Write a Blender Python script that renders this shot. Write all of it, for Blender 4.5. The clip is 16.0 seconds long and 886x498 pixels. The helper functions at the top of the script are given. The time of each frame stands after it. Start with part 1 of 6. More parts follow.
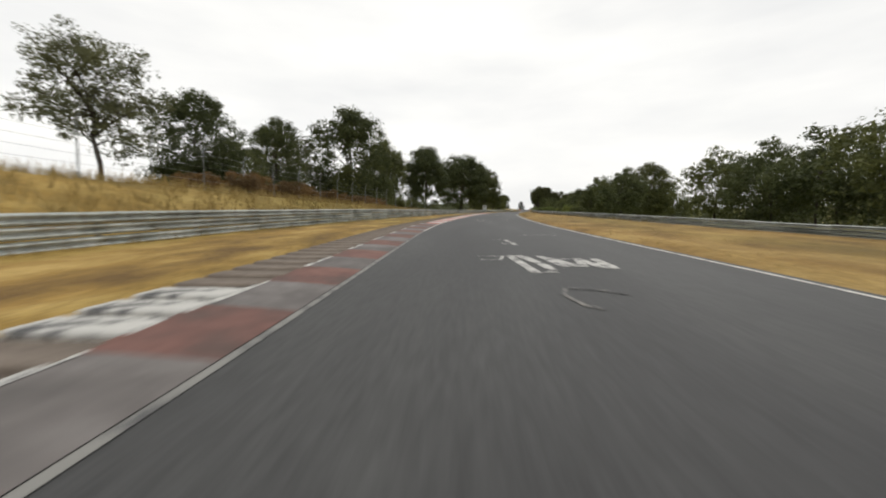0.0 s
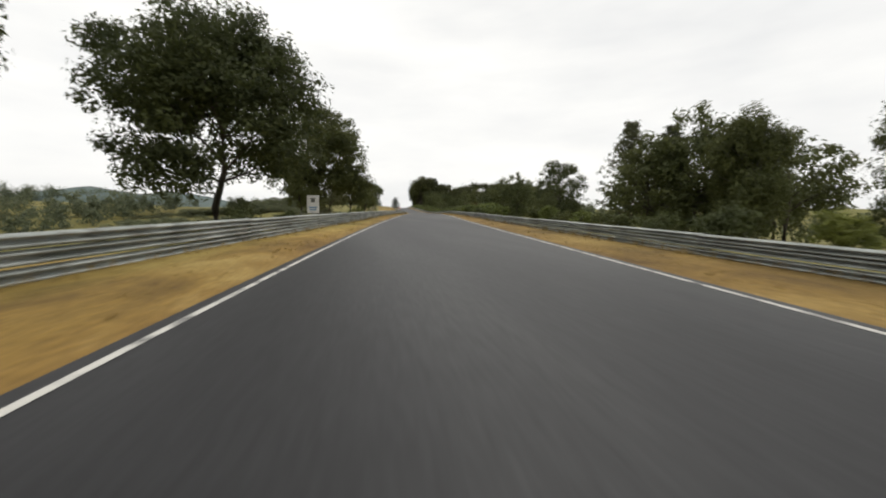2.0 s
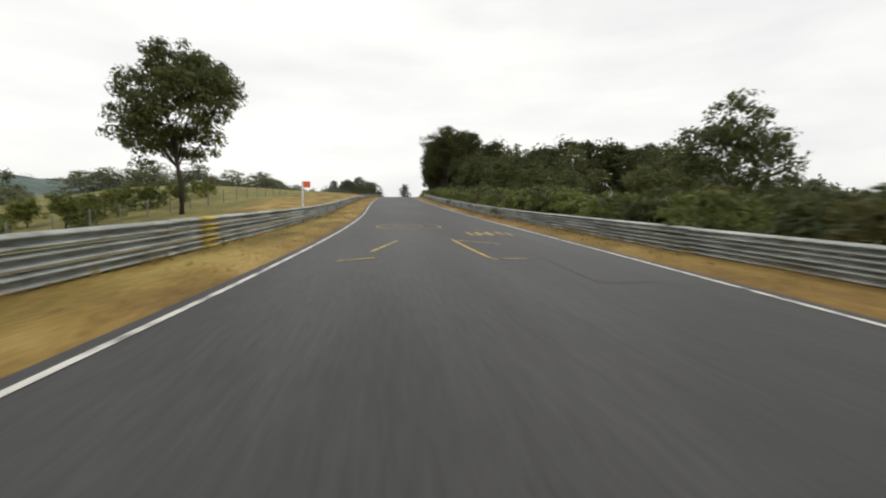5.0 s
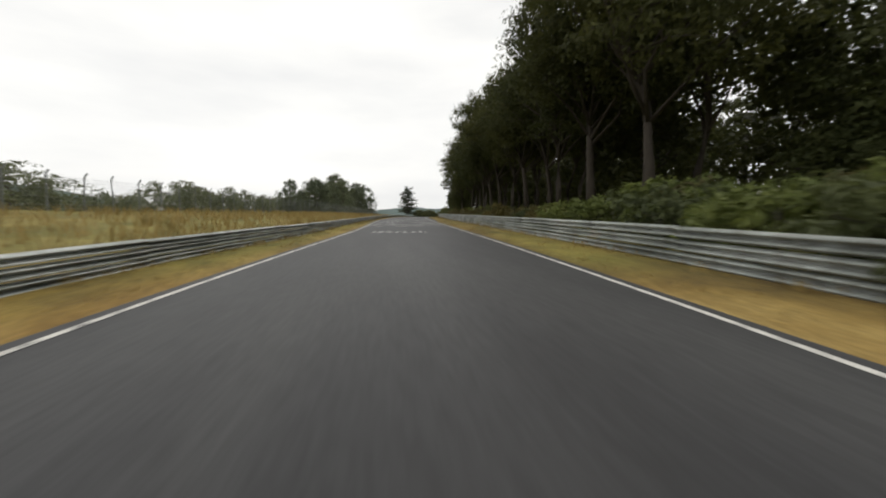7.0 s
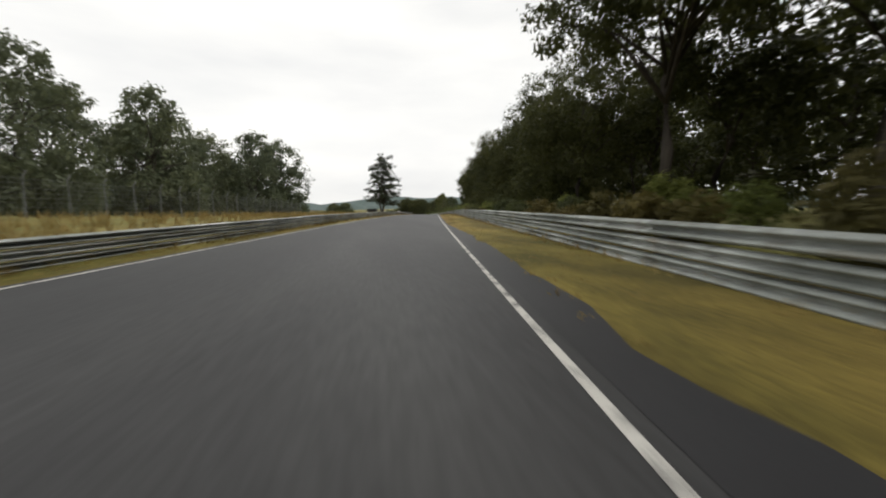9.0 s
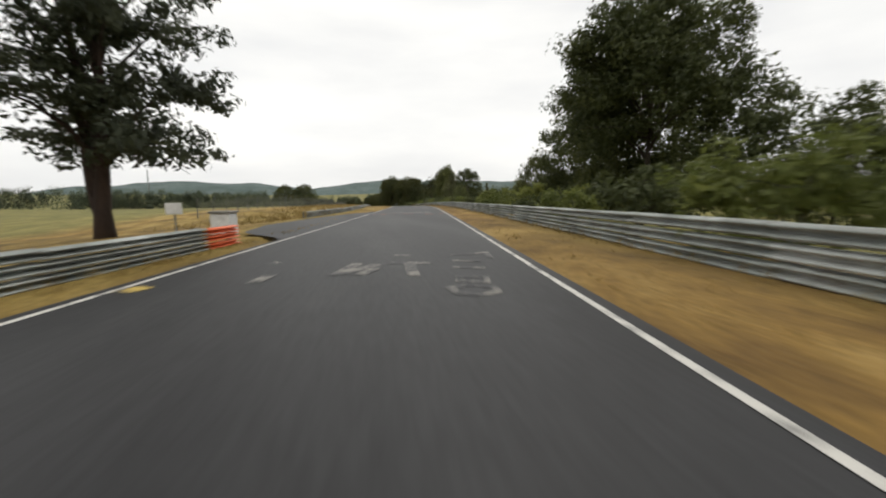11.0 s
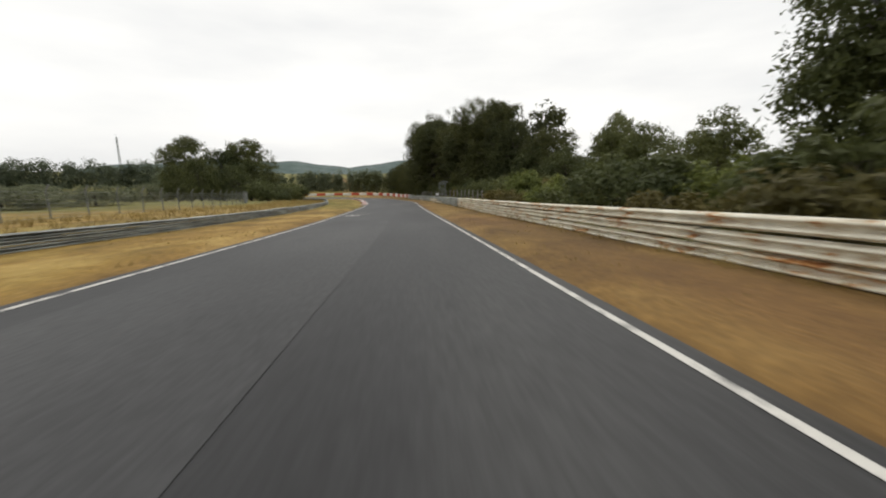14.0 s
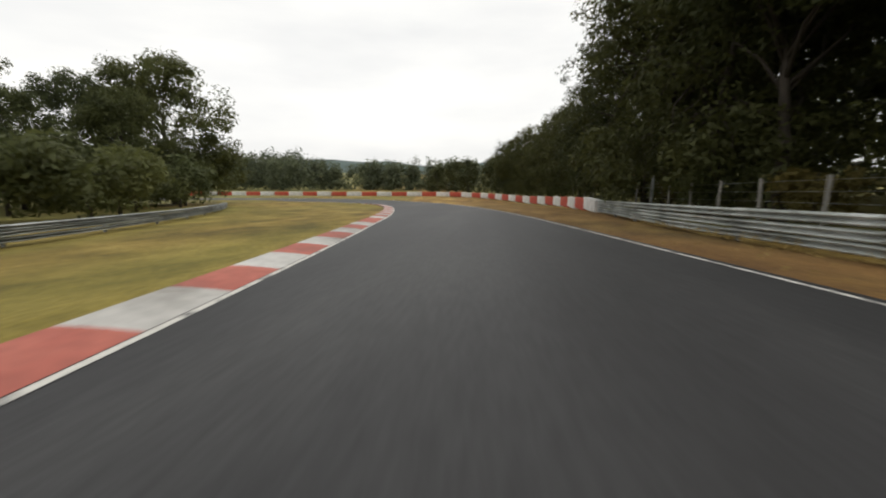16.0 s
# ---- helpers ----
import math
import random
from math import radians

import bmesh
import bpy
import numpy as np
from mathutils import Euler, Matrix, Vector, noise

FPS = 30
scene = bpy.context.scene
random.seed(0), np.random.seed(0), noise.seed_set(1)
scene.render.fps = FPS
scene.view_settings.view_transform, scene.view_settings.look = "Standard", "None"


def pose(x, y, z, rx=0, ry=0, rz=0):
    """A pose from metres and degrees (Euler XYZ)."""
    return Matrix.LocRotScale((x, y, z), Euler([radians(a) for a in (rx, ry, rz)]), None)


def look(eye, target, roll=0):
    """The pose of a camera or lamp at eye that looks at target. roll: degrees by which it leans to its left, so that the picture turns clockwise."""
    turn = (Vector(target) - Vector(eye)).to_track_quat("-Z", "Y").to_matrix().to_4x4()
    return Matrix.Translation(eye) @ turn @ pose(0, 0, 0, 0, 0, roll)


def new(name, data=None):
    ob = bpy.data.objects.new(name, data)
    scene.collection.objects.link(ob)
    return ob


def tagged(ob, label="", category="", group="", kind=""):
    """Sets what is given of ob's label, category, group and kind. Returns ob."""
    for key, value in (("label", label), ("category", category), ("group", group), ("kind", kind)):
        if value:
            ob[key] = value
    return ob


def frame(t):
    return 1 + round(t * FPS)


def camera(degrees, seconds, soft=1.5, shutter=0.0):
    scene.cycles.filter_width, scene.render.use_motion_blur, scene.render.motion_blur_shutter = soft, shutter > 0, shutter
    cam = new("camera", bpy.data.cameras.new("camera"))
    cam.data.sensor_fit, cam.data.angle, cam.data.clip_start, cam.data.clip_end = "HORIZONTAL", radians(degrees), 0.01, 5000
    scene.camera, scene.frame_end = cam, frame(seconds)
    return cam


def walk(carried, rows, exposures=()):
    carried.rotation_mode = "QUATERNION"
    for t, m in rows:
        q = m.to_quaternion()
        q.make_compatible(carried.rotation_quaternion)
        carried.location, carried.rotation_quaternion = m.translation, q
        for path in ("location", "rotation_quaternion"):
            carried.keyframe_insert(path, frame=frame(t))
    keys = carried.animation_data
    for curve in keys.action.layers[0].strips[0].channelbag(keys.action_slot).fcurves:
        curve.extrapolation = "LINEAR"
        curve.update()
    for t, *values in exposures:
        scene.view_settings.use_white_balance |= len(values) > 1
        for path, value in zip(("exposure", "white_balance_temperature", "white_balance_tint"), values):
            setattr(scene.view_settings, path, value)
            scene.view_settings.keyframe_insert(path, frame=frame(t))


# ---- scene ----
# ---- camera and its way ----
# seconds, eye x y z, yaw to the left from +y, pitch, roll
ROWS = [
    (0, 0.00, 0.00, 0.00, 5.46, -4.13, -0.04),
    (0.5, -1.22, 18.26, 0.59, -1.66, -4.15, -0.31),
    (1, -0.57, 37.01, 1.10, -7.06, -4.50, 0.12),
    (1.5, 1.38, 55.98, 1.58, -10.72, -4.67, 0.02),
    (2, 4.12, 74.94, 2.06, -12.52, -4.49, 0.22),
    (2.5, 7.22, 93.56, 2.53, -13.26, -4.85, 0.22),
    (3, 10.36, 111.55, 2.93, -13.75, -5.09, 0.09),
    (3.5, 13.37, 128.70, 3.22, -13.49, -5.08, 0.06),
    (4, 16.05, 145.30, 3.44, -12.31, -5.03, -0.27),
    (4.5, 18.36, 161.84, 3.62, -11.31, -5.06, -0.29),
    (5, 20.30, 178.56, 3.77, -9.88, -5.52, 0.30),
    (5.5, 21.36, 195.54, 4.22, -4.68, -3.91, 0.00),
    (6, 21.90, 212.84, 5.06, -5.40, -3.14, 0.00),
    (6.5, 22.97, 230.40, 5.98, -7.72, -3.39, 0.00),
    (7, 24.80, 248.15, 6.67, -9.77, -4.67, 0.00),
    (7.5, 26.82, 266.07, 6.88, -7.85, -6.03, -0.10),
    (8, 28.79, 284.15, 7.01, -8.35, -5.72, 0.07),
    (8.5, 31.03, 302.30, 7.14, -9.55, -5.88, 0.09),
    (9, 33.60, 320.54, 7.22, -11.43, -6.10, 0.00),
    (9.5, 36.49, 338.96, 7.20, -12.38, -6.44, 0.00),
    (10, 39.69, 357.54, 7.05, -13.11, -6.85, 0.00),
    (10.5, 43.06, 376.19, 6.77, -13.20, -7.24, 0.00),
    (11, 46.20, 394.86, 6.38, -11.95, -8.33, -0.43),
    (11.5, 48.86, 413.41, 5.94, -11.10, -8.49, -0.34),
    (12, 51.03, 431.46, 5.50, -9.78, -8.42, -0.28),
    (12.5, 52.69, 448.62, 5.03, -8.24, -9.98, 0.30),
    (13, 54.04, 464.71, 4.41, -7.96, -9.99, 0.50),
    (13.5, 55.03, 479.90, 3.62, -6.11, -10.31, 0.10),
    (14, 55.67, 494.33, 2.73, -5.54, -10.97, -0.30),
    (14.5, 56.04, 508.25, 1.85, -4.26, -10.40, -0.54),
    (15, 55.76, 522.04, 1.05, -0.28, -10.04, -0.52),
    (15.5, 54.55, 535.76, 0.30, 2.81, -9.23, 0.33),
    (16, 52.26, 549.54, -0.45, 7.20, -10.70, 0.05),
]
EYE = 0.79                       # the eye's height over the road
cam = camera(94.9, 16.0, soft=2.0, shutter=0.10)


def row_pose(x, y, z, yaw, pitch, roll):
    a, b = radians(yaw), radians(pitch)
    ahead = Vector((-math.sin(a) * math.cos(b), math.cos(a) * math.cos(b), math.sin(b)))
    eye = Vector((x, y, z))
    return look(eye, eye + 2 * ahead, roll)


walk(cam, [(r[0], row_pose(*r[1:])) for r in ROWS])

# ---- light ----
world = bpy.data.worlds.new("overcast_sky")
scene.world = world
world.use_nodes = True
wn, wl = world.node_tree.nodes, world.node_tree.links
bg = wn["Background"]
sky = wn.new("ShaderNodeTexSky")
sky.sky_type, sky.sun_disc = "NISHITA", False
sky.sun_elevation, sky.sun_rotation = radians(50), radians(150)
sky.dust_density, sky.air_density = 4.0, 1.0
grey = wn.new("ShaderNodeHueSaturation")
grey.inputs["Saturation"].default_value = 0.12
grey.inputs["Value"].default_value = 0.10
wl.new(sky.outputs[0], grey.inputs["Color"])
wtex = wn.new("ShaderNodeTexCoord")
wmap = wn.new("ShaderNodeMapping")
wmap.inputs["Scale"].default_value = (1.2, 1.2, 4.5)
wnoise = wn.new("ShaderNodeTexNoise")
wnoise.inputs["Scale"].default_value, wnoise.inputs["Detail"].default_value = 1.6, 5
wramp = wn.new("ShaderNodeValToRGB")
wramp.color_ramp.elements[0].position, wramp.color_ramp.elements[0].color = 0.30, (1.0, 1.004, 1.0, 1)
wramp.color_ramp.elements[1].position, wramp.color_ramp.elements[1].color = 0.62, (1.24, 1.228, 1.185, 1)
wl.new(wtex.outputs["Generated"], wmap.inputs["Vector"])
wl.new(wmap.outputs[0], wnoise.inputs["Vector"])
wl.new(wnoise.outputs["Fac"], wramp.inputs["Fac"])
wmix = wn.new("ShaderNodeMixRGB")
wmix.inputs["Fac"].default_value = 0.8
wl.new(grey.outputs[0], wmix.inputs[1])
wl.new(wramp.outputs[0], wmix.inputs[2])
wl.new(wmix.outputs[0], bg.inputs["Color"])
bg.inputs["Strength"].default_value = 1.0
sun = new("sun", bpy.data.lights.new("sun", "SUN"))
sun.data.energy, sun.data.angle, sun.data.color = 0.6, radians(25), (1, 0.95, 0.88)
sun.matrix_world = pose(0, 0, 60, 40, 0, 150)


# ---- materials ----
def material(name, rough=0.8, metal=0.0):
    m = bpy.data.materials.new(name)
    m.use_nodes = True
    b = m.node_tree.nodes["Principled BSDF"]
    b.inputs["Roughness"].default_value, b.inputs["Metallic"].default_value = rough, metal
    b.inputs["Specular IOR Level"].default_value = 0.3
    return m, m.node_tree.nodes, m.node_tree.links, b


def noise_node(n, l, scale, detail=4, coord="Object", stretch=(1, 1, 1), rough=0.55):
    tc, mp, nz = n.new("ShaderNodeTexCoord"), n.new("ShaderNodeMapping"), n.new("ShaderNodeTexNoise")
    if coord == "Panel":  # alike panels share a mesh: shift the pattern for each
        coord = "Object"
        info, far = n.new("ShaderNodeObjectInfo"), n.new("ShaderNodeVectorMath")
        far.operation = "SCALE"
        far.inputs[0].default_value = (37, 61, 83)
        l.new(info.outputs["Random"], far.inputs["Scale"])
        l.new(far.outputs[0], mp.inputs["Location"])
    mp.inputs["Scale"].default_value = stretch
    nz.inputs["Scale"].default_value, nz.inputs["Detail"].default_value = scale, detail
    nz.inputs["Roughness"].default_value = rough
    l.new(tc.outputs[coord], mp.inputs["Vector"])
    l.new(mp.outputs[0], nz.inputs["Vector"])
    return nz.outputs["Fac"]


def ramp(n, l, fac, stops):
    r = n.new("ShaderNodeValToRGB")
    while len(r.color_ramp.elements) < len(stops):
        r.color_ramp.elements.new(0.5)
    for e, (p, c) in zip(r.color_ramp.elements, stops):
        e.position, e.color = p, (*c, 1)
    l.new(fac, r.inputs["Fac"])
    return r.outputs["Color"]


def mix(n, l, a, b, fac, mode="MIX"):
    x = n.new("ShaderNodeMixRGB")
    x.blend_type = mode
    for k, v in ((0, fac), (1, a), (2, b)):
        if isinstance(v, (int, float)):
            x.inputs[k].default_value = v
        elif isinstance(v, tuple):
            x.inputs[k].default_value = (*v, 1)
        else:
            l.new(v, x.inputs[k])
    return x.outputs[0]


def bump(n, l, b, fac, strength=0.3, distance=0.02):
    k = n.new("ShaderNodeBump")
    k.inputs["Strength"].default_value, k.inputs["Distance"].default_value = strength, distance
    l.new(fac, k.inputs["Height"])
    l.new(k.outputs[0], b.inputs["Normal"])


def two_scale(name, dark, mid, light, big=0.15, fine=14.0, rough=0.85, metal=0.0, bumped=0.3, dist=0.01, stretch=(1, 1, 1), speckle=0.35, coord="Object"):
    m, n, l, b = material(name, rough, metal)
    large = noise_node(n, l, big, 5, coord, stretch)
    small = noise_node(n, l, fine, 4, coord, stretch)
    col = ramp(n, l, large, [(0.3, dark), (0.5, mid), (0.72, light)])
    spec = ramp(n, l, small, [(0.25, (0.5, 0.5, 0.5)), (0.75, (1.4, 1.4, 1.4))])
    col = mix(n, l, col, spec, speckle, "MULTIPLY")
    l.new(col, b.inputs["Base Color"])
    if bumped:
        bump(n, l, b, small, bumped, dist)
    return m


ASPHALT = two_scale("asphalt", (0.017, 0.017, 0.018), (0.030, 0.030, 0.031), (0.056, 0.056, 0.055), 0.5, 26, 0.6, bumped=0.35, dist=0.006, stretch=(1, 0.14, 1), speckle=0.6)
PATCH = two_scale("worn_asphalt", (0.044, 0.044, 0.045), (0.058, 0.058, 0.059), (0.078, 0.077, 0.076), 0.5, 30, 0.68, bumped=0.35, dist=0.006, stretch=(1, 0.3, 1), speckle=0.6)
LEAF = {}


def leaf_material(name, dark, light):
    m, n, l, b = material(name, 0.65)
    info = n.new("ShaderNodeObjectInfo")
    geo = n.new("ShaderNodeNewGeometry")
    low, high = (tuple(a + (b - a) * f for a, b in zip(dark, light)) for f in (0.32, 0.70))
    per_leaf = ramp(n, l, geo.outputs["Random Per Island"], [(0.0, low), (1.0, high)])
    per_tree = ramp(n, l, info.outputs["Random"], [(0.0, (0.8, 0.82, 0.8)), (1.0, (1.2, 1.12, 0.95))])
    clumps = ramp(n, l, noise_node(n, l, 0.55, 3), [(0.3, (0.75, 0.78, 0.8)), (0.7, (1.25, 1.2, 1.05))])
    col = mix(n, l, mix(n, l, per_leaf, per_tree, 1.0, "MULTIPLY"), clumps, 1.0, "MULTIPLY")
    l.new(col, b.inputs["Base Color"])
    tr = n.new("ShaderNodeBsdfTranslucent")
    l.new(col, tr.inputs["Color"])
    ms = n.new("ShaderNodeMixShader")
    ms.inputs[0].default_value = 0.42
    l.new(b.outputs[0], ms.inputs[1])
    l.new(tr.outputs[0], ms.inputs[2])
    l.new(ms.outputs[0], n["Material Output"].inputs["Surface"])
    return m


LEAF["broad"] = leaf_material("broad_leaves", (0.052, 0.066, 0.028), (0.145, 0.165, 0.068))
LEAF["grey"] = leaf_material("dull_leaves", (0.075, 0.088, 0.055), (0.155, 0.165, 0.10))
LEAF["fresh"] = leaf_material("fresh_leaves", (0.085, 0.115, 0.030), (0.23, 0.26, 0.08))
LEAF["dark"] = leaf_material("dark_leaves", (0.030, 0.038, 0.015), (0.100, 0.110, 0.040))
LEAF["deep"] = leaf_material("deep_green_leaves", (0.038, 0.050, 0.020), (0.115, 0.132, 0.050))
LEAF["needle"] = leaf_material("needles", (0.028, 0.038, 0.026), (0.075, 0.088, 0.056))
# paler and greyer than the near leaves: distance haze mixed into the colour
LEAF["far"] = leaf_material("haze_paled_leaves", (0.088, 0.110, 0.076), (0.155, 0.180, 0.122))
LEAF["rust"] = leaf_material("rusty_bracken", (0.085, 0.076, 0.028), (0.175, 0.152, 0.055))
LEAF["bracken"] = leaf_material("dry_bracken", (0.095, 0.058, 0.028), (0.21, 0.135, 0.062))
BARK = two_scale("bark", (0.035, 0.028, 0.022), (0.06, 0.05, 0.04), (0.09, 0.075, 0.06), 1.5, 14, 0.9, bumped=0.8, dist=0.03, stretch=(1, 1, 0.25))
PINE_BARK = two_scale("pine_bark", (0.026, 0.020, 0.017), (0.048, 0.034, 0.028), (0.075, 0.050, 0.038), 1.5, 12, 0.9, bumped=0.8, dist=0.03, stretch=(1, 1, 0.3))
BIRCH_BARK = two_scale("birch_bark", (0.06, 0.055, 0.05), (0.14, 0.135, 0.125), (0.26, 0.25, 0.23), 2.0, 9, 0.8, bumped=0.3, dist=0.01, stretch=(1, 1, 3))
STEEL, _n, _l, _b = material("galvanised_steel", 0.62)
_zinc = ramp(_n, _l, noise_node(_n, _l, 1.1, 5, "Panel", (1, 1.6, 0.7)), [(0.30, (0.17, 0.185, 0.17)), (0.5, (0.31, 0.33, 0.31)), (0.68, (0.47, 0.49, 0.47))])
_streak = ramp(_n, _l, noise_node(_n, _l, 7.0, 5, "Panel", (1, 2.4, 0.35), rough=0.65), [(0.30, (0.50, 0.47, 0.42)), (0.52, (1, 1, 1)), (0.75, (1.12, 1.12, 1.12))])
_stain = ramp(_n, _l, noise_node(_n, _l, 2.2, 6, "Panel", (1, 0.9, 0.6), rough=0.7), [(0.60, (1, 1, 1)), (0.70, (0.62, 0.47, 0.34))])
_zinc = mix(_n, _l, mix(_n, _l, _zinc, _streak, 0.85, "MULTIPLY"), _stain, 0.8, "MULTIPLY")
_l.new(_zinc, _b.inputs["Base Color"])
bump(_n, _l, _b, noise_node(_n, _l, 11, 4, "Panel"), 0.15, 0.003)
POST_STEEL = two_scale("dull_post_steel", (0.10, 0.11, 0.10), (0.17, 0.18, 0.175), (0.26, 0.27, 0.265), 2, 12, 0.6, metal=0.3, bumped=0.1, dist=0.003)
WHITE_PAINT, _n, _l, _b = material("flaking_white_paint", 0.7)
_paint = ramp(_n, _l, noise_node(_n, _l, 3.0, 7, "Panel", (1, 1.5, 1.3), rough=0.70), [(0.34, (0.26, 0.10, 0.03)), (0.395, (0.50, 0.24, 0.08)), (0.43, (0.60, 0.52, 0.38)), (0.50, (0.72, 0.68, 0.56)), (0.72, (0.80, 0.77, 0.67))])
_grime = ramp(_n, _l, noise_node(_n, _l, 6, 5, rough=0.7), [(0.3, (0.55, 0.52, 0.47)), (0.55, (1, 1, 1))])
_l.new(mix(_n, _l, _paint, _grime, 0.8, "MULTIPLY"), _b.inputs["Base Color"])
YELLOW_PAINT = two_scale("faded_yellow_paint", (0.30, 0.22, 0.06), (0.5, 0.38, 0.09), (0.58, 0.46, 0.14), 1.4, 8, 0.7, bumped=0.1, dist=0.003)
ORANGE = two_scale("orange_plastic", (0.62, 0.11, 0.04), (0.75, 0.15, 0.05), (0.8, 0.2, 0.08), 2, 10, 0.5, bumped=0.05, dist=0.003)
BLOCK_RED = two_scale("red_painted_concrete", (0.34, 0.06, 0.04), (0.46, 0.08, 0.05), (0.52, 0.13, 0.09), 1.5, 8, 0.75, bumped=0.2, dist=0.006)
BLOCK_WHITE = two_scale("white_painted_concrete", (0.45, 0.44, 0.42), (0.66, 0.65, 0.63), (0.74, 0.73, 0.71), 1.5, 8, 0.75, bumped=0.2, dist=0.006)
KERB_RED = two_scale("worn_red_kerb_paint", (0.22, 0.10, 0.08), (0.40, 0.115, 0.085), (0.50, 0.165, 0.12), 0.9, 9, 0.75, bumped=0.3, dist=0.006)
KERB_WHITE = two_scale("worn_white_kerb_paint", (0.27, 0.255, 0.23), (0.47, 0.455, 0.425), (0.60, 0.585, 0.555), 0.9, 9, 0.75, bumped=0.3, dist=0.006)
KERB_OLD = two_scale("faded_old_kerb_paint", (0.085, 0.078, 0.074), (0.135, 0.122, 0.116), (0.22, 0.205, 0.195), 1.2, 9, 0.8, bumped=0.3, dist=0.006)
CONCRETE = two_scale("grey_concrete", (0.15, 0.145, 0.13), (0.22, 0.21, 0.19), (0.29, 0.28, 0.26), 1.2, 14, 0.85, bumped=0.3, dist=0.005)
KERB_RUST = two_scale("faded_red_kerb_paint", (0.085, 0.060, 0.052), (0.15, 0.075, 0.062), (0.21, 0.105, 0.085), 1.4, 9, 0.8, bumped=0.3, dist=0.006)
STRIP = two_scale("weathered_brown_concrete", (0.105, 0.084, 0.067), (0.165, 0.135, 0.11), (0.23, 0.19, 0.155), 0.9, 12, 0.9, bumped=0.4, dist=0.006)
BOOTH = two_scale("dark_booth_panel", (0.035, 0.04, 0.038), (0.055, 0.06, 0.058), (0.075, 0.08, 0.078), 1.2, 10, 0.6, bumped=0.1, dist=0.004)
SIGN_WHITE = two_scale("white_sign_sheet", (0.6, 0.61, 0.6), (0.7, 0.71, 0.7), (0.76, 0.77, 0.76), 2, 10, 0.5, bumped=0.02, dist=0.002)
SIGN_BLUE = two_scale("blue_sign_sheet", (0.04, 0.16, 0.34), (0.05, 0.2, 0.42), (0.07, 0.24, 0.47), 2, 10, 0.5, bumped=0.02, dist=0.002)
HATCH_SHADE_AND_BOARD = two_scale("hatch_shade_and_board_black", (0.015, 0.015, 0.015), (0.025, 0.025, 0.025), (0.04, 0.04, 0.04), 2, 12, 0.75, bumped=0.2, dist=0.004)


def line_material(name, colour, cover):
    """Road paint, worn through in specks where the asphalt shows."""
    m, n, l, b = material(name, 0.7)
    wear = ramp(n, l, noise_node(n, l, 5.0, 6, rough=0.7), [(cover, (0.07, 0.07, 0.072)), (min(cover + 0.14, 1.0), colour)])
    l.new(wear, b.inputs["Base Color"])
    return m


LINE = line_material("white_line_paint", (0.62, 0.60, 0.55), 0.36)
OLD_LINE = line_material("worn_off_line_paint", (0.22, 0.215, 0.20), 0.36)
CHALK = line_material("worn_white_writing_paint", (0.50, 0.49, 0.46), 0.40)
FADED = line_material("faded_writing_paint", (0.37, 0.36, 0.335), 0.42)
FAINT = line_material("faint_writing_paint", (0.26, 0.245, 0.215), 0.45)
CHALK_YELLOW = line_material("worn_yellow_writing_paint", (0.50, 0.36, 0.09), 0.37)
BRIGHT_YELLOW = line_material("yellow_writing_paint", (0.55, 0.47, 0.03), 0.34)
CHALK_RED = line_material("worn_orange_writing_paint", (0.36, 0.115, 0.055), 0.45)


def grass_material():
    m, n, l, b = material("dry_grass", 0.95)
    big = noise_node(n, l, 0.09, 5)
    mid = noise_node(n, l, 0.9, 6, stretch=(1, 0.45, 1), rough=0.62)
    fine = noise_node(n, l, 22, 4, stretch=(1, 0.4, 1))
    straw = ramp(n, l, mid, [(0.34, (0.145, 0.086, 0.026)), (0.5, (0.29, 0.178, 0.046)), (0.66, (0.44, 0.305, 0.105))])
    green = ramp(n, l, mid, [(0.34, (0.095, 0.092, 0.017)), (0.66, (0.255, 0.215, 0.045))])
    meadow = ramp(n, l, mid, [(0.28, (0.115, 0.125, 0.035)), (0.7, (0.235, 0.22, 0.075))])
    earth = ramp(n, l, mid, [(0.3, (0.105, 0.055, 0.022)), (0.7, (0.235, 0.125, 0.042))])
    att = n.new("ShaderNodeVertexColor")
    att.layer_name = "cover"
    sep = n.new("ShaderNodeSeparateColor")
    l.new(att.outputs[0], sep.inputs[0])
    col = mix(n, l, straw, green, sep.outputs[0])
    col = mix(n, l, col, meadow, sep.outputs[1])
    col = mix(n, l, col, earth, sep.outputs[2])
    blotch = ramp(n, l, big, [(0.35, (0.85, 0.88, 0.85)), (0.65, (1.1, 1.06, 1.0))])
    col = mix(n, l, col, blotch, 1.0, "MULTIPLY")
    col = mix(n, l, col, ramp(n, l, fine, [(0.25, (0.5, 0.5, 0.48)), (0.75, (1.35, 1.35, 1.35))]), 0.7, "MULTIPLY")
    l.new(col, b.inputs["Base Color"])
    bump(n, l, b, fine, 0.8, 0.03)
    return m


GRASS = grass_material()
BLADE = two_scale("grass_blades", (0.17, 0.125, 0.04), (0.30, 0.215, 0.075), (0.38, 0.29, 0.12), 0.5, 6, 0.9, bumped=0)


# ---- the lie of the track ----
def spline(points, step):
    """A smooth line through points, with a point about every step metres."""
    p = np.array(points, float)
    p = np.vstack([2 * p[0] - p[1], p, 2 * p[-1] - p[-2]])
    out = []
    for i in range(1, len(p) - 2):
        k = max(2, int(np.linalg.norm(p[i + 1] - p[i]) / step))
        u = np.linspace(0, 1, k, endpoint=False)[:, None]
        a, b, c, d = p[i - 1 : i + 3]
        out.append(0.5 * (2 * b + (c - a) * u + (2 * a - 5 * b + 4 * c - d) * u**2 + (3 * b - a - 3 * c + d) * u**3))
    return np.vstack([*out, p[-2:-1]])


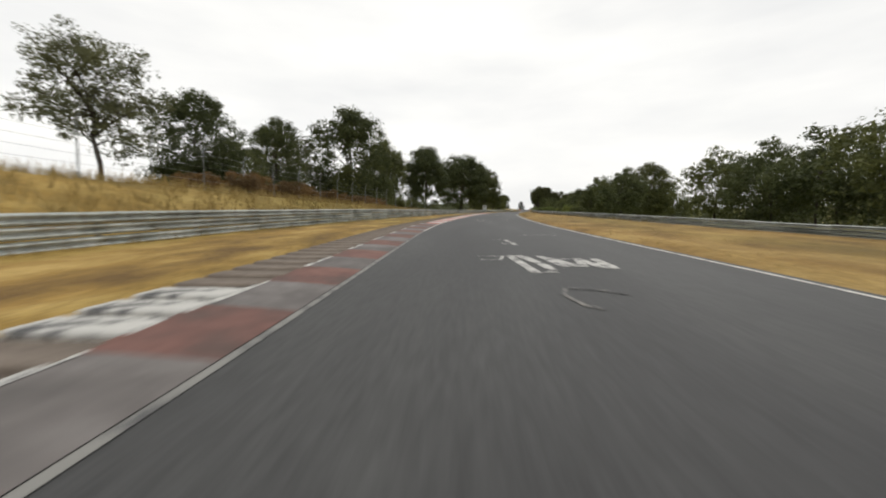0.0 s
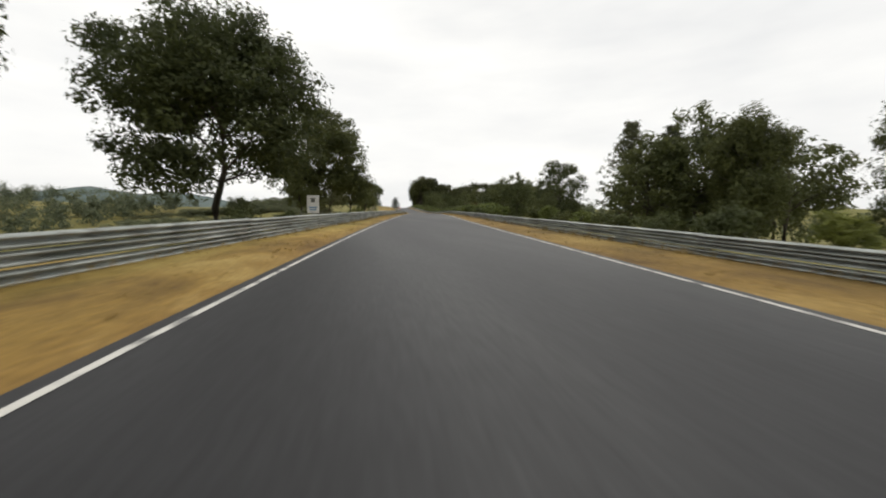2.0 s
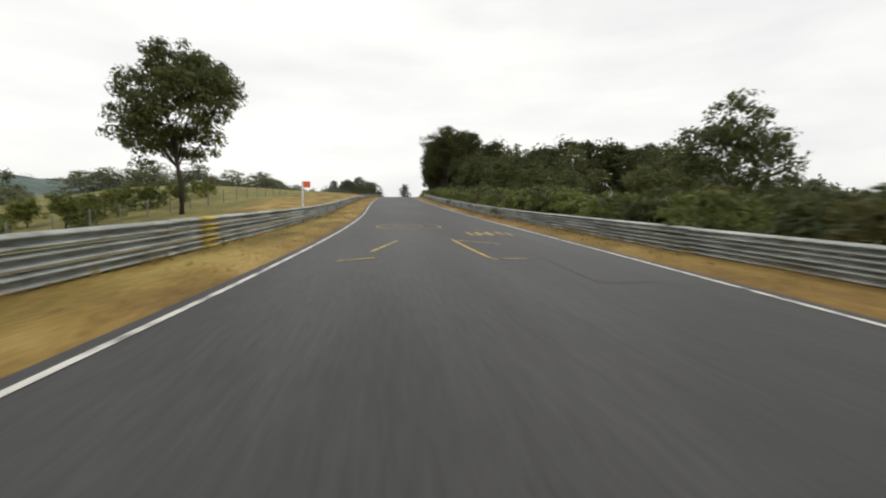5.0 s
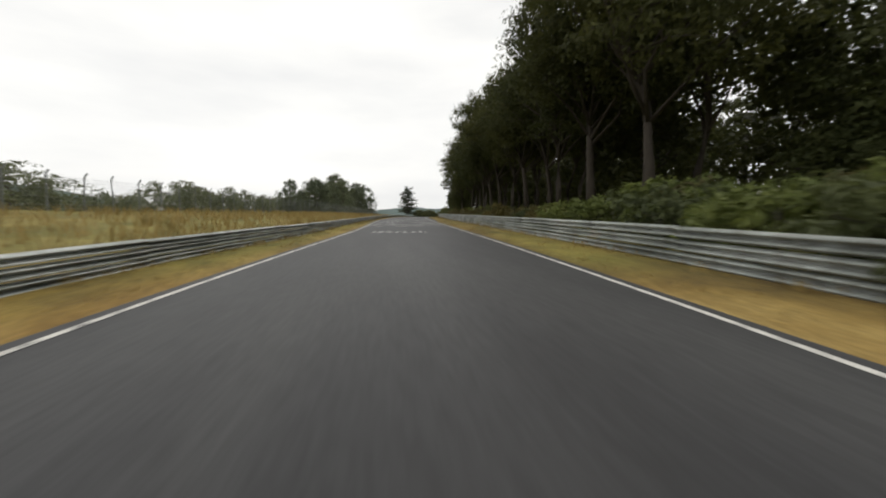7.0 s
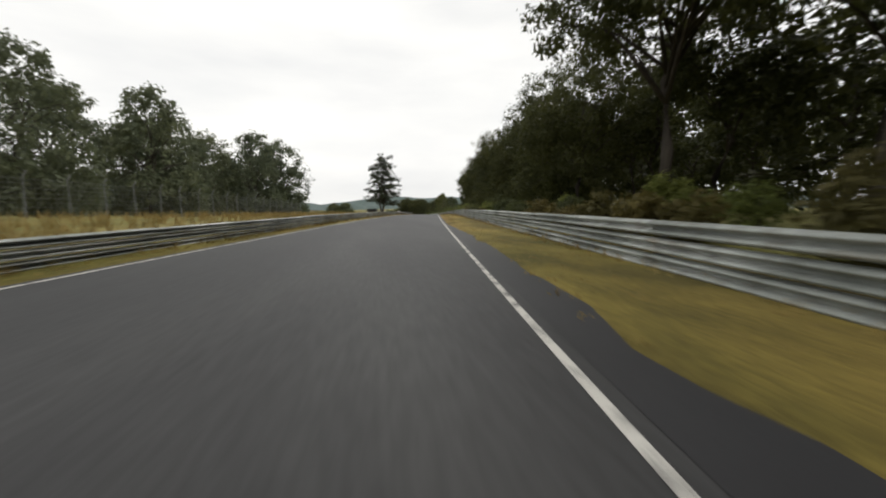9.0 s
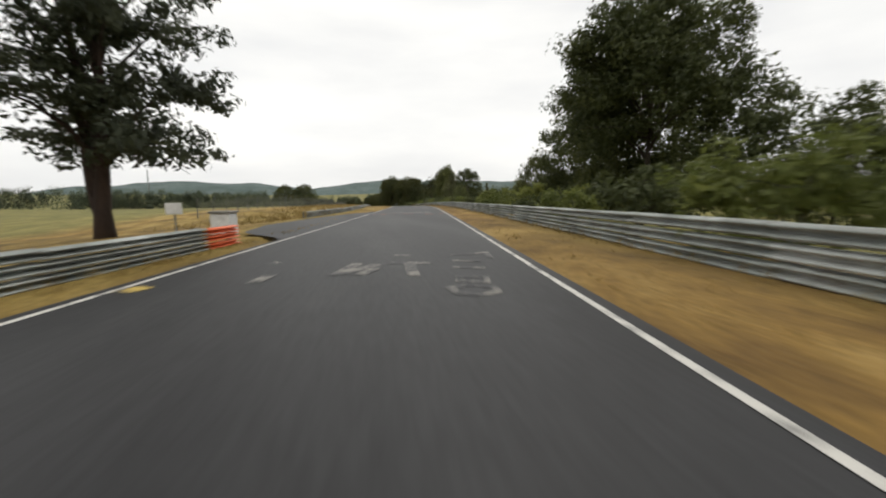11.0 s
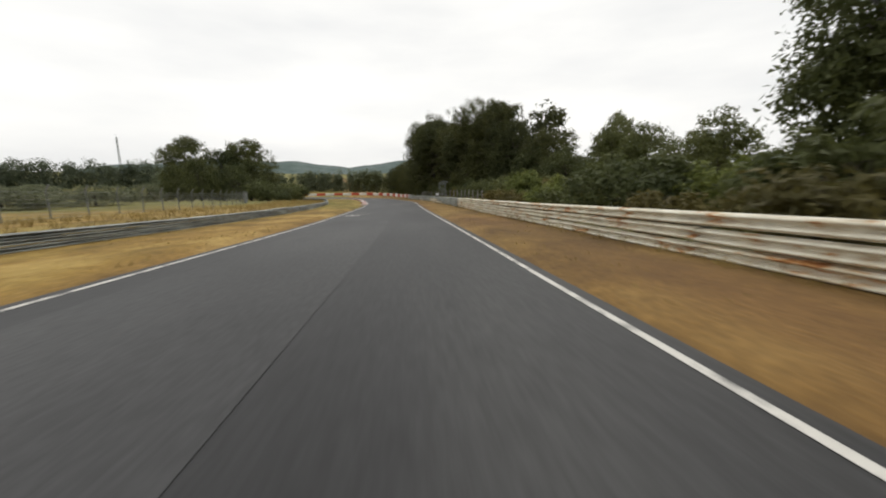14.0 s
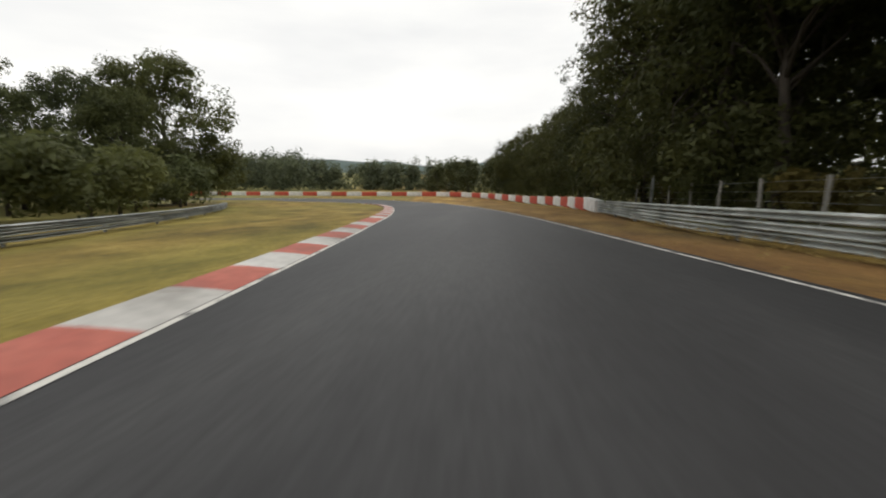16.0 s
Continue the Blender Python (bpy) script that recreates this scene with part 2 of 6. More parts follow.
AXIS = spline([(r[1], r[2], r[3] - EYE) for r in ROWS], 1.0)
first, last = AXIS[0] - AXIS[1], AXIS[-1] - AXIS[-2]
first, last = first / np.linalg.norm(first[:2]), last / np.linalg.norm(last[:2])
back = np.array([AXIS[0] + first * k for k in range(60, 0, -1)])
on = np.arange(1, 320)
ahead = AXIS[-1] + last * on[:, None]
ahead[:, 2] = AXIS[-1][2] + last[2] * np.interp(on, [0, 40, 110, 320], [0, 40, 75, 80])
AXIS = np.vstack([back, AXIS, ahead])
STEP = np.linalg.norm(np.diff(AXIS[:, :2], axis=0), axis=1)
ALONG = np.r_[0, np.cumsum(STEP)]
ALONG -= ALONG[60]
TURN = np.unwrap(np.arctan2(np.gradient(AXIS[:, 1]), np.gradient(AXIS[:, 0])))
TURN = np.convolve(np.pad(TURN, 3, mode="edge"), np.ones(7) / 7, "valid")


def axis_at(s):
    return np.array([np.interp(s, ALONG, AXIS[:, k]) for k in range(3)]), np.interp(s, ALONG, TURN)


# offsets from the axis, to the left positive: the road's edges and the feet of the guardrails
RAIL_HIGH_L = [(-60, 0.7), (8, 0.70), (29, 0.67), (62, 0.55), (96, 0.49), (136, 0.46), (158, 0.45), (185, 0.52), (230, 0.42), (274, 0.35), (310, 0.41), (403, 0.37), (409, 0.30), (590, 0.32)]
RAIL_HIGH_R = [(9, 0.30), (30, 0.34), (62, 0.37), (95, 0.37), (135, 0.43), (158, 0.45), (185, 0.42), (230, 0.50), (273, 0.58), (309, 0.62), (402, 0.56), (440, 0.52), (456, 0.46), (489, 0.56), (518, 0.61), (536, 0.60), (560, 0.54)]
EDGE_L = [(-60, 3.6), (-20, 1.9), (5, 1.1), (29, 0.38), (45, 0.6), (62, 1.06), (82, 1.8), (95, 2.0), (106, 2.05), (119, 2.1), (133, 2.2), (142, 2.38), (153, 2.32), (168, 2.05), (178, 1.74), (190, 1.53), (225, 1.75), (265, 2.5), (272, 2.78), (282, 3.4), (293, 3.9), (310, 4.16), (318, 4.16), (360, 3.4), (395, 2.75), (403, 2.78), (422, 2.55), (441, 1.9), (457, 1.77), (479, 2.5), (489, 2.88), (503, 3.05), (518, 3.2), (530, 2.84), (536, 2.62), (550, 1.93), (559, 1.42), (569, 1.45)]
EDGE_R = [(-60, -1.2), (-20, -2.9), (5, -3.79), (27, -3.96), (45, -3.75), (62, -3.28), (80, -2.95), (96, -2.6), (134, -2.52), (159, -2.7), (178, -3.0), (192, -3.45), (225, -3.0), (266, -1.79), (273, -1.52), (309, -0.71), (317, -0.7), (360, -1.0), (396, -1.26), (403, -1.3), (421, -1.76), (440, -2.5), (456, -2.89), (479, -2.19), (490, -1.72), (502, -1.18), (517, -0.88), (525, -1.02), (529, -1.25), (532, -1.56), (542, -2.55), (549, -3.1), (559, -3.38), (569, -3.75)]
RAIL_L = [(-60, 9.0), (8, 6.82), (29, 5.18), (63, 4.32), (96, 3.55), (136, 3.6), (158, 3.3), (185, 3.25), (230, 3.4), (265, 3.75), (274, 4.2), (310, 5.07), (360, 4.3), (403, 3.52), (410, 3.3)]
RAIL_L2 = [(411, 5.2), (425, 4.6), (441, 4.8), (459, 5.45), (491, 6.07), (520, 6.13), (538, 6.3), (560, 6.7), (568, 8.3), (574, 10.2), (580, 12.6), (588, 16.0)]
RAIL_R = [(-60, -8.0), (9, -9.95), (30, -8.88), (62, -6.06), (80, -4.8), (95, -4.15), (135, -4.12), (158, -3.98), (185, -4.52), (230, -4.2), (273, -3.46), (309, -2.82), (360, -3.0), (402, -3.33), (440, -4.2), (456, -3.75), (489, -3.69), (518, -3.36), (536, -3.9), (550, -5.1), (560, -5.5), (566, -6.4), (573, -8.3)]


def at(table, s):
    a = np.array(table)
    return float(np.interp(s, a[:, 0], a[:, 1]))


def smooth_at(table, s, w=6.0):
    return sum(at(table, s + k * w) for k in (-1, -0.5, 0, 0.5, 1)) / 5


# heights over the road beside it: s, then at 0, 3, 10, 22, 40, 120 and 500 m beyond the rail
LIE_L = [(-60, 0.0, 1.6, 2.0, 2.2, 2.5, 3, 5), (5, 0.0, 1.7, 2.1, 2.1, 2.2, 2, 5), (28, 0.0, 1.0, 1.5, 1.5, 1.5, 0, 0), (55, 0.0, 0.2, 0.2, 0.1, 0, -3, -4), (85, 0.0, -0.3, -1.8, -4.5, -8, -17, 4), (180, 0.0, -0.4, -1.8, -4.2, -8, -17, 6), (198, 0, -0.3, -0.9, -2.6, -7.0, -15, 8), (214, 0, 0.1, 0.6, 0.3, -4.0, -13, 9), (228, 0, 0.2, 1.0, 1.6, -1.5, -10, 10), (245, 0, 0.3, 0.8, 1.0, -0.5, -8, 10), (265, 0, 0.4, 0.8, 0.8, -0.5, -5, 8), (310, 0, 0.35, 0.7, 0.7, 0.8, 0.5, 4), (385, 0, 0.0, -0.3, -0.4, -0.6, -1, 3), (415, 0, -0.3, -0.6, -0.7, -0.8, -1, 5), (435, 0, 0.18, 0.10, 0.0, -0.1, 0, 6), (500, 0, 0.15, 0.05, 0.0, 0.1, 1, 8), (560, 0, 0.2, 0.3, 0.6, 1.0, 2, 8), (900, 0, 0, 0, 0, 0, 3, 8)]
LIE_R = [(-60, 0, 0, -0.3, -0.6, -1, -3, 2), (60, 0, -0.1, -0.6, -1.2, -2, -6, 2), (100, 0, -0.2, -1, -1.8, -3, -10, 0), (240, 0, -0.1, -0.6, -1.2, -2, -8, 0), (275, 0, 0.3, 0.6, 0.7, 0.8, 0, 2), (370, 0, 0.3, 0.5, 0.4, 0.3, -2, 2), (410, 0, 0, -0.5, -1.6, -3, -12, -14), (500, 0, 0, -0.4, -1.5, -3, -12, -12), (530, 0, 0.3, 0.6, 0.9, 1.2, 2, 6), (900, 0, 0.3, 0.6, 0.8, 1, 3, 8)]
OUT = np.array([0, 3, 10, 22, 40, 120, 500.0])


def lie(s, d):
    """Height of the ground over the road level at s, d metres to the left of the axis."""
    left, right = smooth_at(RAIL_L if s < 411 else RAIL_L2, s, 4), smooth_at(RAIL_R, s, 4)
    if right <= d <= left:
        return 0.0
    table = np.array(LIE_L if d > left else LIE_R)
    far = d - left if d > left else right - d
    return float(np.interp(far, OUT, [np.interp(s, table[:, 0], table[:, k]) for k in range(1, 8)]))


def spot(s, d, up=0.0, on_ground=True):
    """The place s metres along, d to the left, up above the ground (or above the road's level)."""
    a, t = axis_at(s)
    z = a[2] + up + (lie(s, d) if on_ground else 0)
    return Vector((a[0] - math.sin(t) * d, a[1] + math.cos(t) * d, z))


def heading(s):
    """Turn about z that lays +y along the track."""
    return math.degrees(axis_at(s)[1]) - 90


# ---- building helpers ----
def part(name, bm, mat, parent=None, label=""):
    me = bpy.data.meshes.new(name)
    bm.to_mesh(me)
    bm.free()
    return part_of(name, me, mat, parent, label)


def part_of(name, me, mat, parent=None, label=""):
    if mat and not me.materials:
        me.materials.append(mat)
    ob = new(name, me)
    ob.parent = parent
    if label:
        tagged(ob, label)
    return ob


def box(bm, size, m=Matrix(), bevel=0.0):
    made = bmesh.ops.create_cube(bm, size=1, matrix=m @ Matrix.Diagonal((*size, 1)))
    if bevel:
        edges = list({e for v in made["verts"] for e in v.link_edges})
        bmesh.ops.bevel(bm, geom=edges, offset=bevel, segments=1, affect="EDGES")
    return bm


def tube(bm, points, radii, sides=8):
    """A tapered tube along points."""
    rings = []
    for i, p in enumerate(points):
        d = (points[min(i + 1, len(points) - 1)] - points[max(i - 1, 0)]).normalized()
        q = d.to_track_quat("Z", "Y")
        rings.append([bm.verts.new(p + q @ Vector((math.cos(a) * radii[i], math.sin(a) * radii[i], 0))) for a in np.linspace(0, 2 * math.pi, sides, endpoint=False)])
    for a, b in zip(rings, rings[1:]):
        for k in range(sides):
            bm.faces.new((a[k], a[(k + 1) % sides], b[(k + 1) % sides], b[k]))
    bm.faces.new(rings[-1])
    bm.faces.new(rings[0][::-1])
    return bm


def raw(name, verts, faces, smooth=False):
    me = bpy.data.meshes.new(name)
    me.from_pydata([tuple(v) for v in verts], [], [tuple(f) for f in faces])
    if smooth:
        me.polygons.foreach_set("use_smooth", [True] * len(me.polygons))
    me.update()
    return me


# ---- ground ----
def build_ground():
    ss = np.r_[-1500, -800, -400, -200, -100, np.arange(-60, 640, 2.0), 680, 740, 860, 1100, 1500, 2200]
    dd = np.r_[-2200, -1200, -700, -400, -250, -160, -110, -80, -60, -45, -35, -28, -22, -18, -15, -13, -11.5, -10.4, np.arange(-9.8, 9.9, 0.4), 10.4, 11.5, 13, 15, 18, 22, 28, 35, 45, 60, 80, 110, 160, 250, 400, 700, 1200, 2200]
    rng = np.random.default_rng(3)
    verts, cover = [], []
    for s in ss:
        sc = min(max(s, -59), 850)
        a, t = axis_at(min(max(s, ALONG[0]), ALONG[-1]))
        over = s - min(max(s, ALONG[0]), ALONG[-1])
        ax, ay = a[0] + math.cos(t) * over, a[1] + math.sin(t) * over
        lo, hi = at(EDGE_R, sc), at(EDGE_L, sc)
        rl, rr = at(RAIL_L if sc < 411 else RAIL_L2, sc), at(RAIL_R, sc)
        for d in dd:
            z = lie(sc, d)
            if not rr - 0.3 <= d <= rl + 0.3:
                z += 0.35 * min(1, abs(d) / 40) * noise.noise(Vector((s * 0.09, d * 0.09, 3)))
                if abs(d) > 150:
                    z += 10 * noise.noise(Vector((s * 0.004, d * 0.004, 7)))
            elif d > hi + 0.5 or d < lo - 0.5:
                z += 0.02 + 0.03 * noise.noise(Vector((s * 0.5, d * 0.9, 1)))
            else:
                z -= 0.05
            if (-16 < sc < 68 and hi - 0.2 < d < hi + 1.75) or (532 < sc < 557 and hi - 0.2 < d < hi + 0.7):
                z = -0.06
            if sc > 556 and -14 < d < 60:
                z = min(z, 0.0) - 0.07 + (0.05 if d > rl + 1 else 0)
            verts.append((ax - math.sin(t) * d, ay + math.cos(t) * d, a[2] + z))
            green = 0.0
            if d > hi or d < lo:
                patch = noise.noise(Vector((s * 0.06, d * 0.35, 11)))
                green = 0.12 + 0.55 * patch
                if rl - 0.7 < d < rl or rr < d < rr + 0.5:
                    green += 0.25
                if sc > 255 and sc < 392:
                    # right verge: the extra dark olive also stands in for the woods' shade
                    green += 0.45 if d > 0 else 0.62
                if sc > 525 and d > 0:
                    green += 0.5
            meadow = 0.0
            if d > rl + 6 or d < rr - 1.0:
                meadow = 0.85
            elif d > rl:
                meadow = 0.2
            if 255 < sc < 400 and d > rl:
                meadow = 0.6
            if 405 < sc < 540 and rl < d < rl + 12:
                meadow = 0.1
            earth = 0.0
            if 462 < sc < 570 and rr < d < lo:
                earth = min(1, 0.72 + 0.5 * noise.noise(Vector((s * 0.13, d * 0.6, 21))))
            elif rr - 0.1 < d < lo:
                earth = 0.30 + 0.25 * noise.noise(Vector((s * 0.11, d * 0.5, 21))) + (0.2 if d < rr + 0.5 else 0) + (0.25 if sc > 430 else 0) - (0.2 if 255 < sc < 390 else 0)
            if lo - 0.5 < d < lo or hi < d < hi + 0.45:
                earth = max(earth, 0.35)
            cover.append((min(max(green, 0), 1), meadow, earth, 1))
    w = len(dd)
    faces = [(i * w + j, (i + 1) * w + j, (i + 1) * w + j + 1, i * w + j + 1) for i in range(len(ss) - 1) for j in range(w - 1)]
    faces = [f[::-1] for f in faces]
    me = raw("ground", verts, faces, True)
    col = me.color_attributes.new("cover", "FLOAT_COLOR", "POINT")
    col.data.foreach_set("color", np.array(cover, dtype=np.float32).ravel())
    return tagged(part_of("ground", me, GRASS), "dry straw-coloured grass verges and rolling meadow ground", "ground", kind="structure")


build_ground()

# ---- road ----
# past the straight the road bends away to the left: s and offset of its middle
BEND = [(558, -1.1), (572, -1.0), (584, 0.3), (593, 3.0), (598.5, 8), (601.5, 15), (603, 25), (603, 45)]


def road_rows():
    left, right = [], []
    for s in np.arange(-60, 566, 1.0):
        left.append(spot(s, smooth_at(EDGE_L, s), 0, False))
        right.append(spot(s, smooth_at(EDGE_R, s), 0, False))
    mid = [spot(s, d, 0, False) for s, d in spline(BEND, 1.0) if s > 567 or d > 1]
    half = (left[-1] - right[-1]).length / 2
    for i, p in enumerate(mid):
        t = (mid[min(i + 1, len(mid) - 1)] - mid[max(i - 1, 0)])
        n = Vector((-t.y, t.x, 0)).normalized()
        w = half + (2.5 - half) * min(1, i / 12)
        left.append(p + n * w)
        right.append(p - n * w)
    return left, right


ROAD_L, ROAD_R = road_rows()


def ribbon(name, a, b, mat, lift, across=1):
    verts, faces, w = [], [], across + 1
    for p, q in zip(a, b):
        verts += [p.lerp(q, k / across) + Vector((0, 0, lift)) for k in range(w)]
    for i in range(len(a) - 1):
        for k in range(across):
            faces.append((i * w + k, i * w + k + 1, (i + 1) * w + k + 1, (i + 1) * w + k))
    return raw(name, verts, faces, True)


def sideways(line, other, offset):
    """The line moved by offset metres away from the other."""
    return [p + (p - q).normalized() * offset for p, q in zip(line, other)]


road = tagged(part_of("road", ribbon("road", sideways(ROAD_L, ROAD_R, 0.12), sideways(ROAD_R, ROAD_L, 0.12), ASPHALT, 0.0, 10), ASPHALT), "dark grey worn asphalt race track with painted writing", "road", kind="structure")
for edge, other, i0, i1, paint, label in (
    (ROAD_L, ROAD_R, 0, 74, OLD_LINE, "grey edge line with most of its paint worn off"),
    (ROAD_L, ROAD_R, 73, None, LINE, "worn white edge line painted on the asphalt"),
    (ROAD_R, ROAD_L, 0, None, LINE, "worn white edge line painted on the asphalt"),
):
    outer, inner = sideways(edge, other, 0.0)[i0:i1], sideways(edge, other, -0.06)[i0:i1]
    part_of("edge_line", ribbon("edge_line", outer, inner, paint, 0.004), paint, road, label)


# ---- guardrails ----
def beam_mesh(name, mat):
    """One rail panel, one metre long along +y, its face towards +x: a W in section, with a bolt at each end."""
    prof = [(0.0, 0.106), (0.02, 0.100), (0.072, 0.082), (0.082, 0.064), (0.078, 0.046), (0.022, 0.022), (0.012, 0.0), (0.022, -0.022), (0.078, -0.046), (0.082, -0.064), (0.072, -0.082), (0.02, -0.100), (0.0, -0.106)]
    n = len(prof)
    verts = [(x, y, z) for y in (-0.012, 1.012) for x, z in prof] + [(x - 0.008, y, z) for y in (-0.012, 1.012) for x, z in prof]
    faces = []
    for k in range(n - 1):
        faces.append((k, k + 1, n + k + 1, n + k))
        faces.append((2 * n + k + 1, 2 * n + k, 3 * n + k, 3 * n + k + 1))
    for a in (0, n):
        for k in range(n - 1):
            faces.append((a + k + 1, a + k, 2 * n + a + k, 2 * n + a + k + 1) if a == 0 else (a + k, a + k + 1, 2 * n + a + k + 1, 2 * n + a + k))
    me = raw(name, verts, faces, True)
    me.materials.append(mat)
    return me


def post_mesh(height=1.0):
    bm = bmesh.new()
    box(bm, (0.07, 0.045, 1.6), pose(-0.04, 0, 0.2), 0.006)
    box(bm, (0.05, 0.09, 0.08), pose(0.0, 0, 0.8), 0.004)
    me = bpy.data.meshes.new("post")
    bm.to_mesh(me)
    bm.free()
    me.materials.append(POST_STEEL)
    return me


BEAM, BEAM_WHITE, BEAM_YELLOW, BEAM_ORANGE = beam_mesh("beam", STEEL), beam_mesh("beam_white", WHITE_PAINT), beam_mesh("beam_yellow", YELLOW_PAINT), beam_mesh("beam_orange", ORANGE)
PANEL = 2.75
POST = post_mesh()


def guardrail(table, highs, s0, s1, side, beams, label, paint=None):
    """Panels from s0 to s1; side -1: on the right of the track, facing left."""
    rail = new("guardrail")
    base = spot(s0, at(table, s0), 0, False)
    rail.matrix_world = Matrix.Translation(base)
    tagged(rail, label, "guardrail", "guardrails along the track")
    n = max(1, int(round((s1 - s0) / PANEL)))
    ss = np.linspace(s0, s1, n + 1)
    feet = [spot(s, smooth_at(table, s, 3), 0, False) for s in ss]
    rng = random.Random(int(s0) + side)
    for i in range(n):
        a, b = feet[i], feet[i + 1]
        run = (b - a).length
        y = (b - a).normalized()
        x = Vector((y.y, -y.x, 0)).normalized() * side * 1.0
        z = x.cross(y) if side > 0 else y.cross(x)
        z = Vector((0, 0, 1)) if abs(z.z) < 0.1 else (z if z.z > 0 else -z)
        height = at(highs, ss[i])
        gap = height / beams
        if side < 0:
            a, y = b, -y
        for k in range(beams):
            up = gap * (k + 0.5) + rng.uniform(-0.008, 0.008)
            me = paint(ss[i], k) if paint else None
            ob = part_of("beam", me or BEAM, None, rail)
            rot = Matrix((x, y, x.cross(y))).transposed().to_4x4()
            ob.matrix_basis = Matrix.Translation(a + Vector((0, 0, up)) + x * rng.uniform(-0.006, 0.006) - base) @ rot @ Matrix.Diagonal((1.35, run, 0.90 * gap / 0.21, 1))
        for foot in ((feet[i],) if i < n - 1 else (feet[i], feet[i + 1])):
            ob = part_of("post", POST, None, rail)
            rot = Matrix((x, y, x.cross(y))).transposed().to_4x4()
            ob.matrix_basis = Matrix.Translation(foot - x * 0.05 - base) @ rot @ Matrix.Diagonal((1, 1, height * 0.97, 1))
    return rail


def right_white(s, k):
    if 497 < s < 525 or k < 2 and (533 + 2 * k < s < 541) or k == 0 and 544.5 < s < 549:
        return BEAM_WHITE
    return BEAM_YELLOW if k == 1 and 484 < s < 494 or k == 2 and 487 < s < 490 else None


guardrail(RAIL_L, RAIL_HIGH_L, -58, 60, 1, 3, "galvanised three-beam guardrail on the dry grass verge")
guardrail(RAIL_L, RAIL_HIGH_L, 60, 150, 1, 3, "grey weathered three-beam guardrail beside the straight")
banded = guardrail(RAIL_L, RAIL_HIGH_L, 150, 250, 1, 3, "galvanised three-beam guardrail with one yellow painted band")
foot, ahead_of = (spot(s, smooth_at(RAIL_L, s, 3), 0, False) for s in (187.0, 187.55))
along = (ahead_of - foot).normalized()
across = Vector((along.y, -along.x, 0)).normalized()
for k in range(3):
    third = at(RAIL_HIGH_L, 187) / 3
    band = part_of("painted_band", BEAM_YELLOW, None, banded, "faded yellow painted band")
    band.matrix_basis = Matrix.Translation(foot + Vector((0, 0, third * (k + 0.5))) + across * 0.014 - banded.matrix_world.translation) @ Matrix((across, along, across.cross(along))).transposed().to_4x4() @ Matrix.Diagonal((1.35, 0.55, third / 0.21, 1))
guardrail(RAIL_L, RAIL_HIGH_L, 250, 404.9, 1, 3, "dull galvanised guardrail below a grass bank")
guardrail(RAIL_L, RAIL_HIGH_L, 404.95, 406.0, 1, 3, "short orange painted end of a guardrail by a side lane", lambda s, k: BEAM_ORANGE)
guardrail(RAIL_L2, RAIL_HIGH_L, 417, 500, 1, 3, "grey guardrail set back behind a wide straw verge")
guardrail(RAIL_L2, RAIL_HIGH_L, 500, 580, 1, 3, "grey guardrail curving away behind the inner verge")
guardrail(RAIL_R, RAIL_HIGH_R, -58, 60, -1, 3, "pale galvanised guardrail across a wide straw verge")
guardrail(RAIL_R, RAIL_HIGH_R, 60, 150, -1, 3, "pale weathered guardrail below roadside bushes")
guardrail(RAIL_R, RAIL_HIGH_R, 150, 250, -1, 3, "galvanised three-beam guardrail below a hedge of bushes")
guardrail(RAIL_R, RAIL_HIGH_R, 250, 350, -1, 3, "galvanised guardrail in front of dark woods")
guardrail(RAIL_R, RAIL_HIGH_R, 350, 470, -1, 3, "weathered guardrail beside straw verge and undergrowth")
guardrail(RAIL_R, RAIL_HIGH_R, 470, 572, -1, 3, "guardrail with flaking white painted lower beams", right_white)


# ---- trees ----
def leaf_cloud(centres, sizes, per, leaf, rng, flat=1.0, droop=0.0):
    """Small two-sided leaf pieces round the given clump centres, facing out of the clump and up."""
    c = np.repeat(np.array(centres), per, axis=0)
    r = np.repeat(np.array(sizes), per)[:, None]
    v = rng.normal(size=c.shape)
    v /= np.linalg.norm(v, axis=1)[:, None]
    face = v + np.array([0, 0, 0.55]) + rng.normal(size=c.shape) * 0.42
    v *= (rng.random(len(c)) ** 0.38)[:, None] * r
    v[:, 2] = v[:, 2] * flat - droop * np.abs(rng.random(len(c))) * r[:, 0]
    c = c + v
    a = np.cross(face, rng.normal(size=c.shape))
    a /= np.linalg.norm(a, axis=1)[:, None]
    b = np.cross(face, a)
    b /= np.linalg.norm(b, axis=1)[:, None]
    size = leaf * rng.uniform(0.6, 1.35, len(c))[:, None]
    verts = np.stack([c - a * size, c + a * size * 0.9 + b * size * 0.3, c + b * size * 0.95 - a * size * 0.1], 1).reshape(-1, 3)
    faces = np.arange(len(verts)).reshape(-1, 3)
    return verts, faces


def crown_centres(lobes, count, rng, shell=0.45):
    """Clump centres in the outer shell of a few lobes (x, y, z, radius, height radius)."""
    weight = np.array([l[3] ** 2 for l in lobes])
    pick = rng.choice(len(lobes), count, p=weight / weight.sum())
    v = rng.normal(size=(count, 3))
    v /= np.linalg.norm(v, axis=1)[:, None]
    v[:, 2] = np.where(v[:, 2] < -0.8, -v[:, 2], v[:, 2])
    rad = 1 - shell * rng.random(count) ** 1.4
    L = np.array(lobes)[pick]
    return L[:, :3] + v * rad[:, None] * np.stack([L[:, 3], L[:, 3], L[:, 4]], 1)


